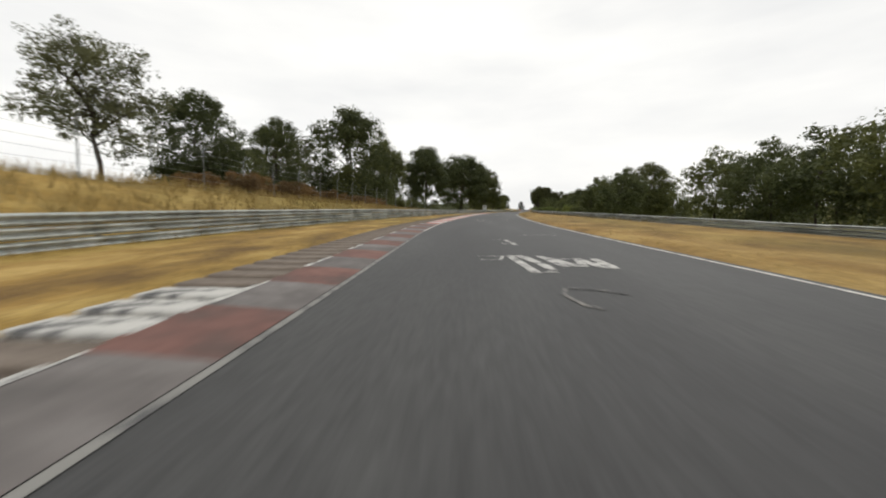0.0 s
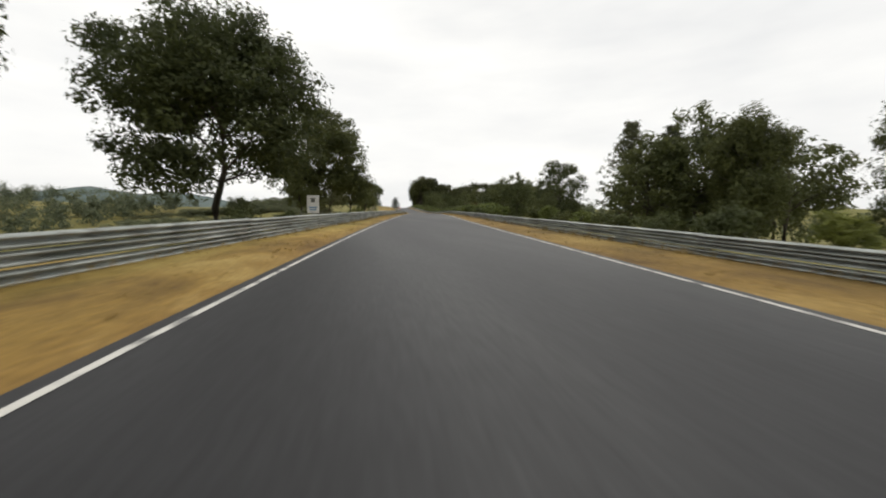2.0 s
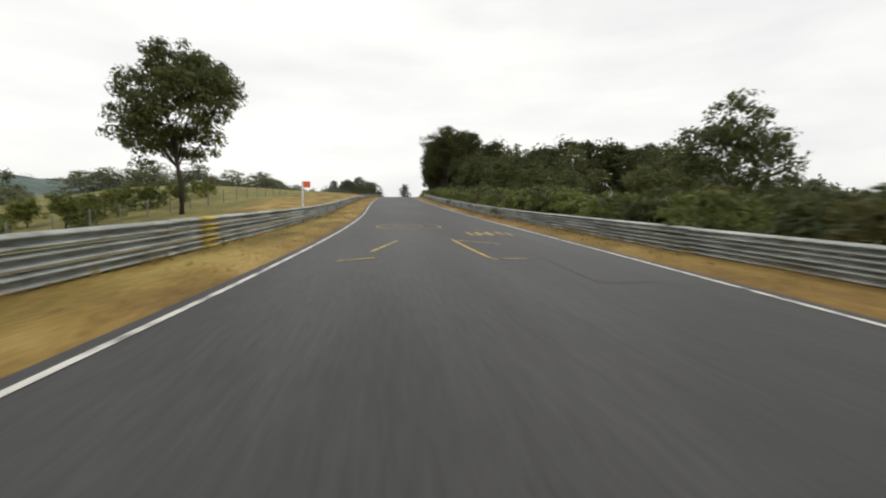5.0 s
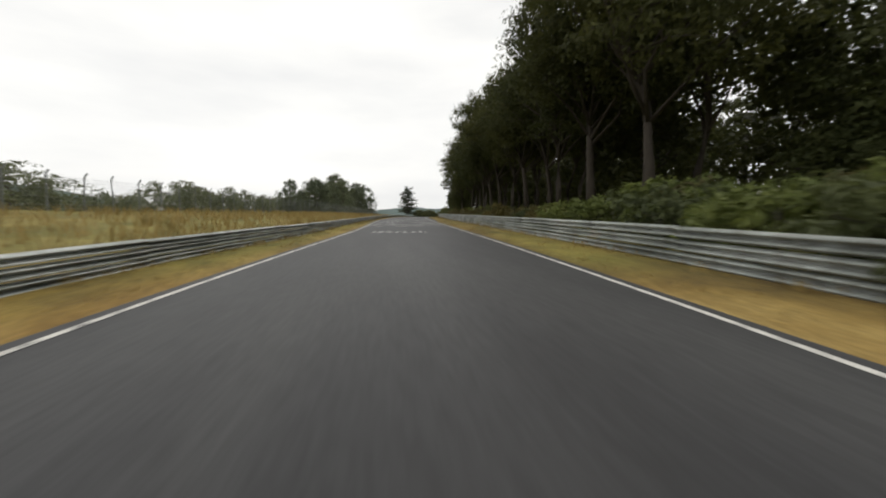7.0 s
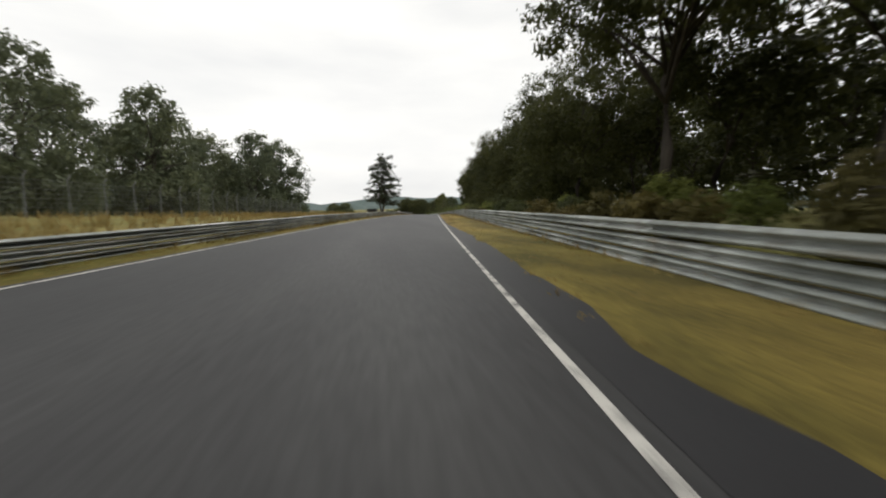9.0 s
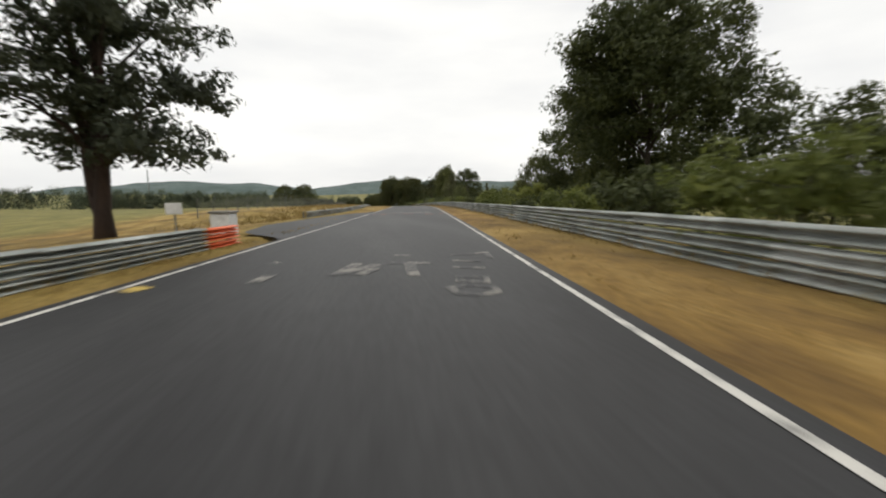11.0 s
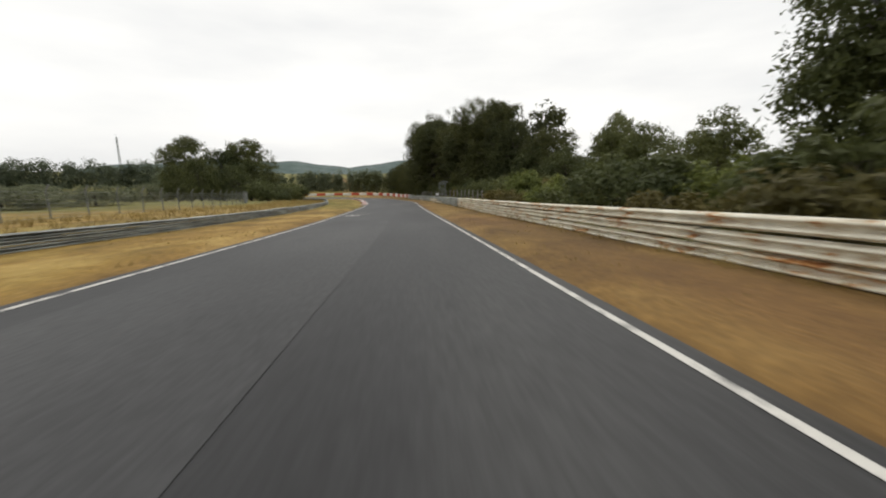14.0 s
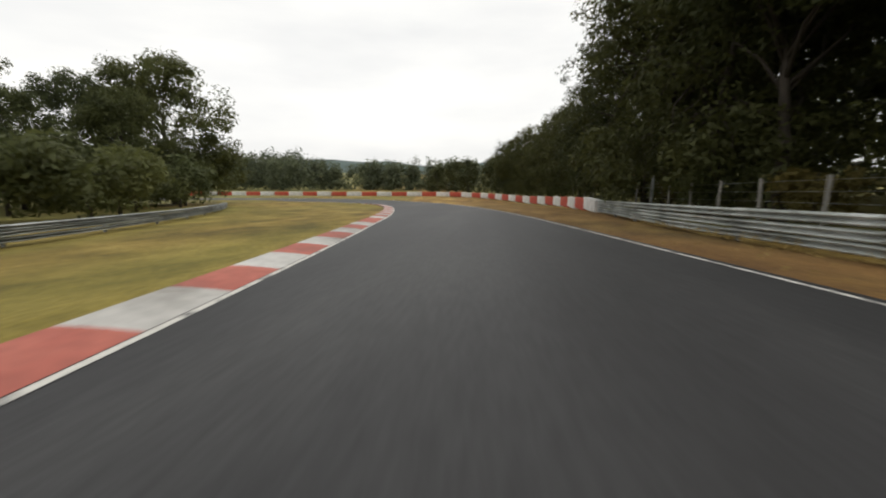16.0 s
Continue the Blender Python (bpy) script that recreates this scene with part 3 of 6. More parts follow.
def wood_mesh(name, stem, radius, limbs, rng, mat, sides=9):
    """A tapered bent trunk with limbs running out to the given places."""
    bm = bmesh.new()
    k = len(stem)
    radii = [radius * (1.35 if i == 0 else 1 - 0.78 * i / (k - 1)) for i in range(k)]
    tube(bm, [Vector(p) for p in stem], radii, sides)
    for end, start_at in limbs:
        i = min(int(start_at * (k - 1)), k - 2)
        f = start_at * (k - 1) - i
        a = Vector(stem[i]).lerp(Vector(stem[i + 1]), f)
        r = radii[i] * (1 - f) + radii[i + 1] * f
        e = Vector(end)
        m1 = a.lerp(e, 0.4) + Vector((rng.normal() * 0.15, rng.normal() * 0.15, 0.25))
        m2 = a.lerp(e, 0.75) + Vector((rng.normal() * 0.15, rng.normal() * 0.15, 0.15))
        tube(bm, [a, m1, m2, e], [r * 0.55, r * 0.36, r * 0.22, r * 0.07], 5)
    me = bpy.data.meshes.new(name)
    bm.to_mesh(me)
    bm.free()
    me.polygons.foreach_set("use_smooth", [True] * len(me.polygons))
    me.materials.append(mat)
    return me


def broad_tree(seed, crown_low=0.22, spread=0.42, clumps=230, per=30, leaf=0.16, clump=0.7, lobes_n=7, mat=None, bark=None, sparse=False, tall=10.0, droop=0.0, dome=False, skirt=False):
    """Meshes of a broadleaf tree ten metres high: trunk with limbs, and crown."""
    rng = np.random.default_rng(seed)
    mid, R = tall * (crown_low + 1) / 2, tall * spread
    hz = tall * (1 - crown_low) / 2
    lobes = [(0, 0, mid, R * (0.98 if dome else 0.8), hz * (0.98 if dome else 0.92))]
    for i in range(lobes_n):
        a = 2 * math.pi * (i + rng.random() * 0.7) / lobes_n
        up = rng.uniform(-0.75, 0.6)
        reach = R * math.sqrt(max(0.2, 1 - up * up)) * rng.uniform(0.55, 0.75)
        lobes.append((math.cos(a) * reach, math.sin(a) * reach, mid + up * hz, R * rng.uniform(0.3, 0.48) * (0.8 if dome else 1), hz * rng.uniform(0.26, 0.42)))
    if skirt:  # leaves down to the ground
        for i in range(7):
            a = 0.9 * i + rng.random() * 0.4
            lobes.append((math.cos(a) * R * 0.6, math.sin(a) * R * 0.6, tall * rng.uniform(0.12, 0.24), R * 0.44, tall * 0.15))
    lobes.append((rng.normal() * 0.4, rng.normal() * 0.4, tall * 0.86, R * 0.42, hz * 0.32))
    cs = crown_centres(lobes, clumps, rng, 0.85 if sparse else 0.5)
    verts, faces = leaf_cloud(cs, rng.uniform(0.5, 1.15, clumps) * clump, per, leaf, rng, 0.75, droop)
    crown = raw("crown", verts, faces)
    crown.materials.append(mat or LEAF["broad"])
    sway = rng.normal(size=(6, 2)) * 0.10
    stem = [(sway[i][0] * i, sway[i][1] * i, tall * 0.82 * i / 5) for i in range(6)]
    stem[0] = (0, 0, -0.4)
    limbs = [((l[0] * 1.1, l[1] * 1.1, l[2]), min(0.85, max(0.34, (l[2] / tall - 0.14)))) for l in lobes[1:]]
    limbs += [(tuple(c), float(rng.uniform(0.35, 0.9))) for c in cs[: 26 if sparse else 12 if clumps > 200 else 3]]
    trunk = wood_mesh("trunk", stem, tall * 0.016, limbs, rng, bark or BARK)
    return trunk, crown


def fir_tree(seed, tall=10.0, mat=None, thin=False):
    rng = np.random.default_rng(seed)
    cs, sz, limbs = [], [], []
    for i in range(24 if thin else 34):
        z = tall * (0.1 + 0.88 * i / (24 if thin else 34))
        reach = ((tall - z) * (0.36 if thin else 0.24) + 0.25) * rng.uniform(0.75, 1.15)
        for j in range(6):
            a = rng.random() * 6.28
            e = (math.cos(a) * reach, math.sin(a) * reach, z + reach * (0.5 if thin else -0.25))
            if j < 3:
                limbs.append((e, z / tall * 0.98))
            for f in (0.4, 0.75, 1.0):
                cs.append((e[0] * f, e[1] * f, z + (e[2] - z) * f))
                sz.append(0.34 if thin else 0.42)
    verts, faces = leaf_cloud(cs, sz, 15, 0.13, rng, 0.55)
    crown = raw("crown", verts, faces)
    crown.materials.append(mat or LEAF["grey"])
    stem = [(0, 0, -0.4 if i == 0 else tall * 0.98 * i / 5) for i in range(6)]
    return wood_mesh("trunk", stem, tall * 0.017, limbs, rng, BARK), crown


def pine_tree(seed, tall=11.0):
    """A two-stemmed Scots pine with layered pads of needles."""
    rng = np.random.default_rng(seed)
    pads = []
    for i in range(17):
        z = tall * (0.22 + 0.76 * (i / 16) ** 0.9)
        reach = tall * 0.30 * (1 - 0.62 * ((i / 16) ** 1.6)) * rng.uniform(0.6, 1.1)
        a = i * 2.4 + rng.normal() * 0.3
        pads.append((math.cos(a) * reach * 0.72, math.sin(a) * reach * 0.72, z, reach * 0.62 + 0.45, 0.62))
        pads.append((-math.cos(a) * reach * 0.3, -math.sin(a) * reach * 0.3, z + 0.3, reach * 0.4 + 0.4, 0.5))
    cs = crown_centres(pads, 600, rng, 0.9)
    verts, faces = leaf_cloud(cs, rng.uniform(0.3, 0.65, 600), 40, 0.115, rng, 0.55)
    crown = raw("crown", verts, faces)
    crown.materials.append(LEAF["needle"])
    stem = [(0, 0, -0.4), (0.05, 0, 0.8), (0.35, 0.05, 2.4), (0.3, 0.2, 4.6), (0.0, 0.1, 7), (0.1, 0, tall * 0.95)]
    limbs = [((p[0], p[1], p[2]), min(0.95, max(0.35, p[2] / tall - 0.05))) for p in pads]
    me = wood_mesh("trunk", stem, 0.24, limbs, rng, PINE_BARK, 10)
    bm = bmesh.new()
    bm.from_mesh(me)
    tube(bm, [Vector((0, 0, 0.3)), Vector((-0.35, 0, 1.4)), Vector((-0.75, 0.1, 3.0)), Vector((-0.8, 0.1, 5.2)), Vector((-0.6, 0, 7.0))], [0.17, 0.16, 0.13, 0.1, 0.05], 8)
    bm.to_mesh(me)
    bm.free()
    return me, crown


def bush_mesh(seed, mat, clumps=84, per=30, leaf=0.098, flat=0.8):
    """A bush about two metres high and two and a half wide."""
    rng = np.random.default_rng(seed)
    lobes = [(rng.normal() * 0.55, rng.normal() * 0.55, rng.uniform(0.45, 1.25), rng.uniform(0.5, 0.8), rng.uniform(0.45, 0.75)) for _ in range(6)]
    cs = crown_centres(lobes, clumps, rng, 0.6)
    cs[:, 2] = np.abs(cs[:, 2])
    verts, faces = leaf_cloud(cs, rng.uniform(0.2, 0.42, clumps), per, leaf, rng, flat)
    crown = raw("foliage", verts, faces)
    crown.materials.append(mat)
    limbs = [(l[:3], 0.3 + 0.1 * i) for i, l in enumerate(lobes)]
    stems = wood_mesh("stem", [(0, 0, -0.2), (0.02, 0, 0.3), (0.05, 0.03, 0.7), (0.05, 0, 1.2)], 0.05, limbs, rng, BARK, 6)
    return stems, crown


MODELS = {
    "maple": [broad_tree(k, 0.18, 0.40, 640, 62, 0.118, 0.75, 12, LEAF["deep"], dome=True) for k in (11, 12, 13)],
    "oak": [broad_tree(k, 0.26, 0.38, 430, 50, 0.13, 0.68, 9, LEAF["broad"]) for k in (21, 22, 23)],
    "sparse": [broad_tree(k, 0.06, 0.38, 420, 28, 0.125, 0.66, 9, LEAF["grey"], BARK, True) for k in (31, 32)],
    "birch": [broad_tree(k, 0.06, 0.30, 560, 54, 0.12, 0.6, 11, LEAF["broad"], BIRCH_BARK, True, droop=1.6) for k in (41, 42)],
    "thick": [broad_tree(k, 0.02, 0.44, 620, 60, 0.135, 0.85, 9, LEAF["deep"], dome=True, skirt=True) for k in (44, 45, 46)],
    "dense": [broad_tree(k, 0.02, 0.44, 360, 38, 0.185, 0.95, 9, LEAF["deep"], dome=True, skirt=True) for k in (34, 35)],
    "low": [broad_tree(k, -0.16, 0.46, 350, 26, 0.21, 0.95, 11, LEAF["broad"], dome=k > 52) for k in (51, 52, 53, 54)],
    "woods": [broad_tree(k, 0.0 if k != 62 else 0.14, 0.37, 480, 54, 0.102, 0.70, 12, LEAF["dark"], skirt=k != 62) for k in (61, 62, 63)],
    "edge": [broad_tree(k, 0.34, 0.33, 470, 56, 0.088, 0.62, 13, LEAF["dark"]) for k in (68, 69, 70)],
    "stem": [broad_tree(k, 0.38, 0.30, 220, 26, 0.18, 0.85, 8, LEAF["dark"]) for k in (64, 65)],
    "back": [broad_tree(k, -0.16, 0.46, 190, 25, 0.25, 1.05, 10, LEAF["broad"]) for k in (55, 56)],
    # bank and vale crowns carry the haze in their leaf colour
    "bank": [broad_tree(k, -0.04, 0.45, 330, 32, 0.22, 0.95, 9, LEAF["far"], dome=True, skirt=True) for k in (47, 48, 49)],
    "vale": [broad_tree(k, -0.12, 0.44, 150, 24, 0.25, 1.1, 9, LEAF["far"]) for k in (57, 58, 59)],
    "deep": [broad_tree(k, -0.02, 0.38, 160, 24, 0.27, 1.1, 9, LEAF["dark"]) for k in (66, 67)],
    "fir": [fir_tree(72, thin=True)],
    "pine": [pine_tree(81)],
}
BUSHES = {
    "green": [bush_mesh(k, LEAF["fresh"]) for k in (91, 92, 93)],
    "dull": [bush_mesh(k, LEAF["broad"]) for k in (94, 95, 96)],
    "rust": [bush_mesh(k, LEAF["rust"]) for k in (97, 98)],
    "bracken": [bush_mesh(k, LEAF["bracken"], 60, 30, 0.10, 0.6) for k in (99, 100)],
}
TREE_LABEL = {
    "maple": ("broad round-crowned maple in full dark green leaf", "roadside maples"),
    "oak": ("sturdy oak with a lobed olive-green crown", "roadside oaks"),
    "sparse": ("thin-leaved tree with sky showing through", "thin roadside trees"),
    "birch": ("pale-stemmed birch with hanging grey-green leaves", "birches"),
    "thick": ("dense round-crowned tree in dark green leaf", "dense roadside trees"),
    "dense": ("small dense tree in dark green leaf down to the ground", "dense roadside trees"),
    "low": ("leafy tree branching down to the ground", "leafy trees behind the rails"),
    "woods": ("tall dark woodland tree at the edge of the woods", "woodland trees"),
    "edge": ("tall dark tree with a bare stem and overhanging crown", "woodland trees"),
    "stem": ("tall bare-stemmed dark tree inside the woods", "woodland trees"),
    "back": ("leafy tree standing further back from the track", "leafy trees behind the rails"),
    "bank": ("round-crowned tree beyond the grass bank, its green paled as by haze", "trees beyond the bank"),
    "vale": ("tree on the slope of the valley, its green paled as by haze", "trees of the valley"),
    "deep": ("dark woodland tree standing deep in the woods", "woodland trees"),
    "fir": ("young conifer with upswept branches", "conifers"),
    "pine": ("two-stemmed Scots pine with orange bark and dark needles", "pines"),
}
HEIGHT = {"pine": 11.0}
_count = [0]


GROVES = {"vale": [], "deep": [], "hedge": []}


def plant(kind, s, d, height, wide=1.0, label=""):
    """A tree of that height at s, d; those far off or deep in the woods are kept for one joined mesh."""
    _count[0] += 1
    k = _count[0]
    models = MODELS[kind]
    trunk, crown = models[k % len(models)]
    if kind in GROVES:
        f = height / 10
        GROVES[kind].append((trunk, crown, Matrix.Translation(spot(s, d, -0.05)) @ pose(0, 0, 0, 0, 0, (k * 137) % 360) @ Matrix.Diagonal((f * wide, f * wide, f, 1))))
        return None
    tree = new({"pine": "pine_tree", "fir": "conifer", "birch": "birch_tree"}.get(kind, "tree"))
    f = height / HEIGHT.get(kind, 10.0)
    tree.matrix_world = Matrix.Translation(spot(s, d, -0.05)) @ pose(0, 0, 0, 0, 0, (k * 137) % 360) @ Matrix.Diagonal((f * wide, f * wide, f, 1))
    part_of("trunk", trunk, None, tree)
    part_of("crown", crown, None, tree)
    words, group = TREE_LABEL[kind]
    return tagged(tree, label or words, "tree", group)


def broad(crown):
    """Width of a crown mesh across most of its leaves."""
    v = np.empty(len(crown.vertices) * 3)
    crown.vertices.foreach_get("co", v)
    v = v.reshape(-1, 3)
    return 2 * float(np.percentile(np.hypot(v[:, 0], v[:, 1]), 95))


SPAN = {kind: sum(broad(m[1]) for m in models) / len(models) for kind, models in MODELS.items()}


def raised(kind, s, d, top, width):
    """A tree whose top stands that high over the road and whose crown is that wide."""
    height = top - lie(s, d)
    return plant(kind, s, d, height, width / (SPAN[kind] * height / HEIGHT.get(kind, 10.0)))


def shrub(kind, s, d, size, tall=1.0):
    _count[0] += 1
    k = _count[0]
    stems, crown = BUSHES[kind][k % len(BUSHES[kind])]
    ob = new("bush")
    ob.matrix_world = Matrix.Translation(spot(s, d, -0.05)) @ pose(0, 0, 0, 0, 0, (k * 83) % 360) @ Matrix.Diagonal((size, size, size * tall, 1))
    part_of("stem", stems, None, ob)
    part_of("foliage", crown, None, ob)
    words = {"green": "fresh green bush behind the guardrail", "dull": "dark green bush behind the guardrail", "rust": "low rusty-brown bracken and bramble behind the guardrail", "bracken": "dry brown bracken on the grass bank"}[kind]
    return tagged(ob, words, "bush", "roadside bushes")


# left of the track, from the start
for row in [
    ("sparse", 19.2, 17.8, 9.5, 5.4), ("thick", 25.3, 17.6, 8.5, 5.6), ("low", 31.5, 19.5, 6.4, 5.0), ("thick", 38.5, 20.3, 9.8, 6.0), ("sparse", 47, 25, 10.4, 6.6), ("thick", 53, 19.6, 14.2, 11.4), ("dense", 49, 17.4, 6.2, 4.6),
    ("birch", 76.5, 24, 15.2, 9.0), ("low", 79, 25, 7.0, 6.0), ("maple", 87.5, 19.0, 14.6, 9.6), ("maple", 106, 15.0, 14.8, 13.8), ("maple", 132.3, 14.3, 14.0, 12.8), ("oak", 128, 15.6, 7.5, 4.0), ("sparse", 145, 15.5, 7.5, 5.6),
    ("oak", 152.8, 13.3, 7.9, 7.0), ("oak", 170, 12.4, 6.9, 5.4), ("oak", 204, 11.4, 8.8, 5.9),
]:
    raised(*row)
# wooded slope behind the meadow, falling into the valley
rv = random.Random(12)
for i in range(17):
    raised("vale", 248 + 2.6 * i, 31 + 9 * (i % 3) + rv.uniform(0, 4) + abs(i - 9) * 0.6, 5.2 - 0.5 * (i % 3) + rv.uniform(-0.7, 0.6), 8.5)
for i in range(26):
    d = 52 + 2.6 * i + rv.uniform(-3, 3)
    raised("vale", 236 + 1.4 * i + rv.uniform(-8, 8), d, 1.8 - (d - 52) * 0.09 + rv.uniform(-1.0, 0.8), 9.5)
for i in range(22):
    d = 44 + 2.4 * i + rv.uniform(-4, 4)
    raised("vale", 196 + 1.3 * i + rv.uniform(-10, 10), d, -1.6 - (d - 44) * 0.05 + rv.uniform(-1, 0.8), 9.0)
for i in range(15):
    d = 21.5 + 2.0 * i + rv.uniform(-1, 1)
    raised("vale", 201 + 2.6 * i + rv.uniform(-2, 2), d, 0.1 + 0.06 * i + rv.uniform(-0.5, 0.5), 5.0)
for i in range(18):
    d = 17 + 1.4 * i + rv.uniform(-1.5, 1.5)
    raised("vale", 184 + 1.1 * i + rv.uniform(-5, 5), d, -0.9 - 0.02 * i + rv.uniform(-0.5, 0.4), 4.6)
for s, d, z in [(198, 15.5, 0.8), (201, 15, 0.9), (204, 15.4, 0.8), (207, 14.6, 0.9), (210, 14.2, 0.7), (213, 13.8, 0.7), (196, 18, 0.9), (203, 18, 0.8), (208, 17.5, 0.8)]:
    shrub("green", s, d, z)
# woods beyond the bank, and the pine
for i, (s, d, h) in enumerate([(343, 19, 8.2), (356, 29, 10), (362, 26, 11.5), (368, 28, 11), (374, 27.5, 10.2), (379, 24, 11), (385, 22.5, 11), (388, 26, 10), (352, 34, 9), (372, 34, 11), (392, 30, 9)]):
    plant("bank", s, d, h, 0.85)
for i in range(14):
    plant("vale", 338 + 4 * i, 50 + (i * 11 % 14), 7 + (i * 7 % 3) * 0.6, 1.25)
for i in range(10):
    plant("vale", 322 + 5 * i, 80 + (i * 7 % 12), 5.8, 1.5)
plant("pine", 412, 10, 12.6)
for i in range(30):
    raised("vale", 500 + 3.4 * i + rv.uniform(-3, 3), 24 + (i * 7 % 30) + rv.uniform(-2, 2), rv.uniform(1.7, 2.7) + 0.03 * (i * 7 % 30), 6.5)
plant("dense", 114.9, 17.1, 4.2, 0.95)
for row in [("thick", 590.5, 22.0, 11.8, 1.1), ("thick", 580.6, 30, 10.8, 1.02), ("thick", 586.5, 26, 9.6, 0.9), ("thick", 583, 20.5, 7.6, 0.95), ("dense", 577, 22, 6.2, 1.0), ("dense", 570, 20, 4.8, 1.1), ("dense", 572, 26, 6.6, 1.0), ("dense", 562, 26, 4.8, 1.0)]:
    plant(*row)
# right of the track
for row in [
    ("back", 44, -31, 9.0, 1.1), ("low", 62, -17.5, 6.6, 1.2), ("low", 52, -31, 9.0, 1.0), ("low", 60, -32, 8.4, 1.0), ("low", 69, -31.5, 10.6, 0.95), ("back", 64, -39, 9.5, 1.1), ("back", 36, -32, 9.6, 1.1), ("back", 28, -33, 10, 1.1), ("back", 55, -39, 10, 1.1), ("back", 46, -40, 10.5, 1.1), ("fir", 92, -52, 8.5, 1.0), ("fir", 97, -56, 8.0, 1.0), ("fir", 88, -57, 8.0, 1.1),
    ("fir", 112.2, -19, 10.2, 1.0), ("fir", 108.5, -20.5, 9.2, 1.0), ("birch", 103, -22, 8.6, 1.1), ("low", 104, -19.7, 9.2, 0.9), ("low", 113, -23, 7.4, 1.0), ("birch", 99, -19.5, 8.2, 1.0), ("low", 106, -17.2, 7.2, 0.95), ("back", 110, -32, 9.5, 1.2), ("low", 129, -17.5, 5.4, 1.0), ("back", 118, -38, 9, 1.3), ("low", 118, -13, 3.2, 1.0),
    ("low", 142, -15.5, 7.5, 0.85), ("low", 148, -18.8, 6.9, 0.9), ("low", 151, -12, 4.4, 1.0), ("low", 150, -15, 7.2, 0.9), ("low", 160, -15, 6.8, 0.9), ("low", 164.5, -12.5, 6.0, 0.9), ("low", 172, -23, 8.0, 1.0), ("low", 180, -24, 5.0, 1.0),
    ("low", 195, -13.2, 5.5, 0.95), ("low", 207, -12, 3.0, 1.2), ("low", 213, -12, 3.8, 1.2), ("low", 224, -12, 5.2, 1.1), ("low", 233, -16, 7.4, 1.1), ("low", 240, -12, 6.6, 1.1), ("dense", 246, -15, 7.0, 1.1), ("dense", 254, -12, 7.4, 1.1), ("thick", 262, -17, 8.8, 1.1), ("back", 236, -25, 8, 1.2), ("back", 228, -34, 8.5, 1.3), ("back", 244, -42, 9.5, 1.3),
]:
    plant(*row)
for row in [("thick", 83.2, -25.6, 8.7, 8.4), ("thick", 90.5, -22.8, 7.9, 6.4), ("dense", 123.5, -16.1, 6.4, 6.0)]:
    raised(*row)
rw = random.Random(8)
# the dark woods on the right: an edge row, rows behind it, and bare stems between
for i in range(14):
    plant("edge", 266 + 5.0 * i, -9.0 - rw.uniform(0, 1.2), rw.uniform(12.5, 15), 1.05)
plant("edge", 336, -7.8, 13.6, 1.05)
for i in range(11):
    plant("woods", 345 + 5.2 * i, -8.0 - rw.uniform(0, 1.2), rw.uniform(8.2, 9.4), 0.97)
for i in range(22):
    plant("stem", 270 + 5.4 * i, -12 - rw.uniform(0, 3), rw.uniform(12.5, 14.5) * (1 if i < 13 else 0.66), 1.0)
for i in range(22):
    if i % 4 or not 6 < i < 14:
        plant("deep", 258 + 6.2 * i, -16 - rw.uniform(0, 4), rw.uniform(9, 11.5) * (1 if i < 13 else 0.75), 1.15)
for i in range(18):
    plant("deep", 250 + 8 * i, -24 - rw.uniform(0, 7), rw.uniform(9, 12), 1.4)
for i in range(10):
    plant("deep", 262 + 3 * i, -34 - 5 * i, rw.uniform(11, 13), 1.5)
for row in [
    ("maple", 417.5, -11, 10.6, 0.95), ("thick", 422, -13, 10.4, 0.85), ("low", 411, -14, 4.6, 1.0), ("low", 415, -13.8, 6.6, 0.85), ("thick", 429, -13.2, 10.2, 0.85), ("dense", 434, -11.4, 4.8, 0.95), ("low", 449, -14.5, 3.9, 0.9), ("low", 453, -16, 3.6, 1.0), ("fir", 466, -14.0, 4.3, 0.62),
    ("thick", 480.5, -13.6, 7.8, 0.92), ("fir", 486, -11.5, 7.6, 1.0), ("low", 470, -10, 3.6, 1.1), ("low", 489, -12.5, 6.4, 0.9),
    ("oak", 496, -12.5, 6.4, 0.9), ("low", 502, -14.2, 7.6, 0.85), ("birch", 505.2, -13.6, 11.6, 0.95), ("birch", 509.6, -14.2, 11.6, 0.95), ("low", 517, -15, 4.6, 1.0), ("oak", 499, -16, 7.0, 1.0),
    ("low", 522, -18, 4.2, 1.2), ("low", 529, -20, 5.4, 1.1), ("low", 536, -22, 7.2, 0.9), ("low", 541, -27, 8.4, 0.9), ("low", 530, -13.5, 3.8, 1.2), ("low", 537, -14, 4.8, 1.1), ("woods", 541, -13.2, 8.0, 1.15), ("woods", 536.5, -15.5, 6.6, 1.2), ("woods", 549, -16.5, 7.5, 1.15), ("woods", 554, -18, 8.5, 1.15), ("low", 543, -12.5, 3.6, 1.2),
]:
    plant(*row)
def crest(q):
    """Height of the woods at the end of the track."""
    return float(np.interp(q, [541, 546, 550, 554, 558, 563, 568, 575, 578, 582, 590, 600, 615], [6.5, 12.4, 11.0, 9.8, 10.6, 12.0, 13.2, 14.2, 13.0, 8.8, 8.6, 8.0, 6.5]))


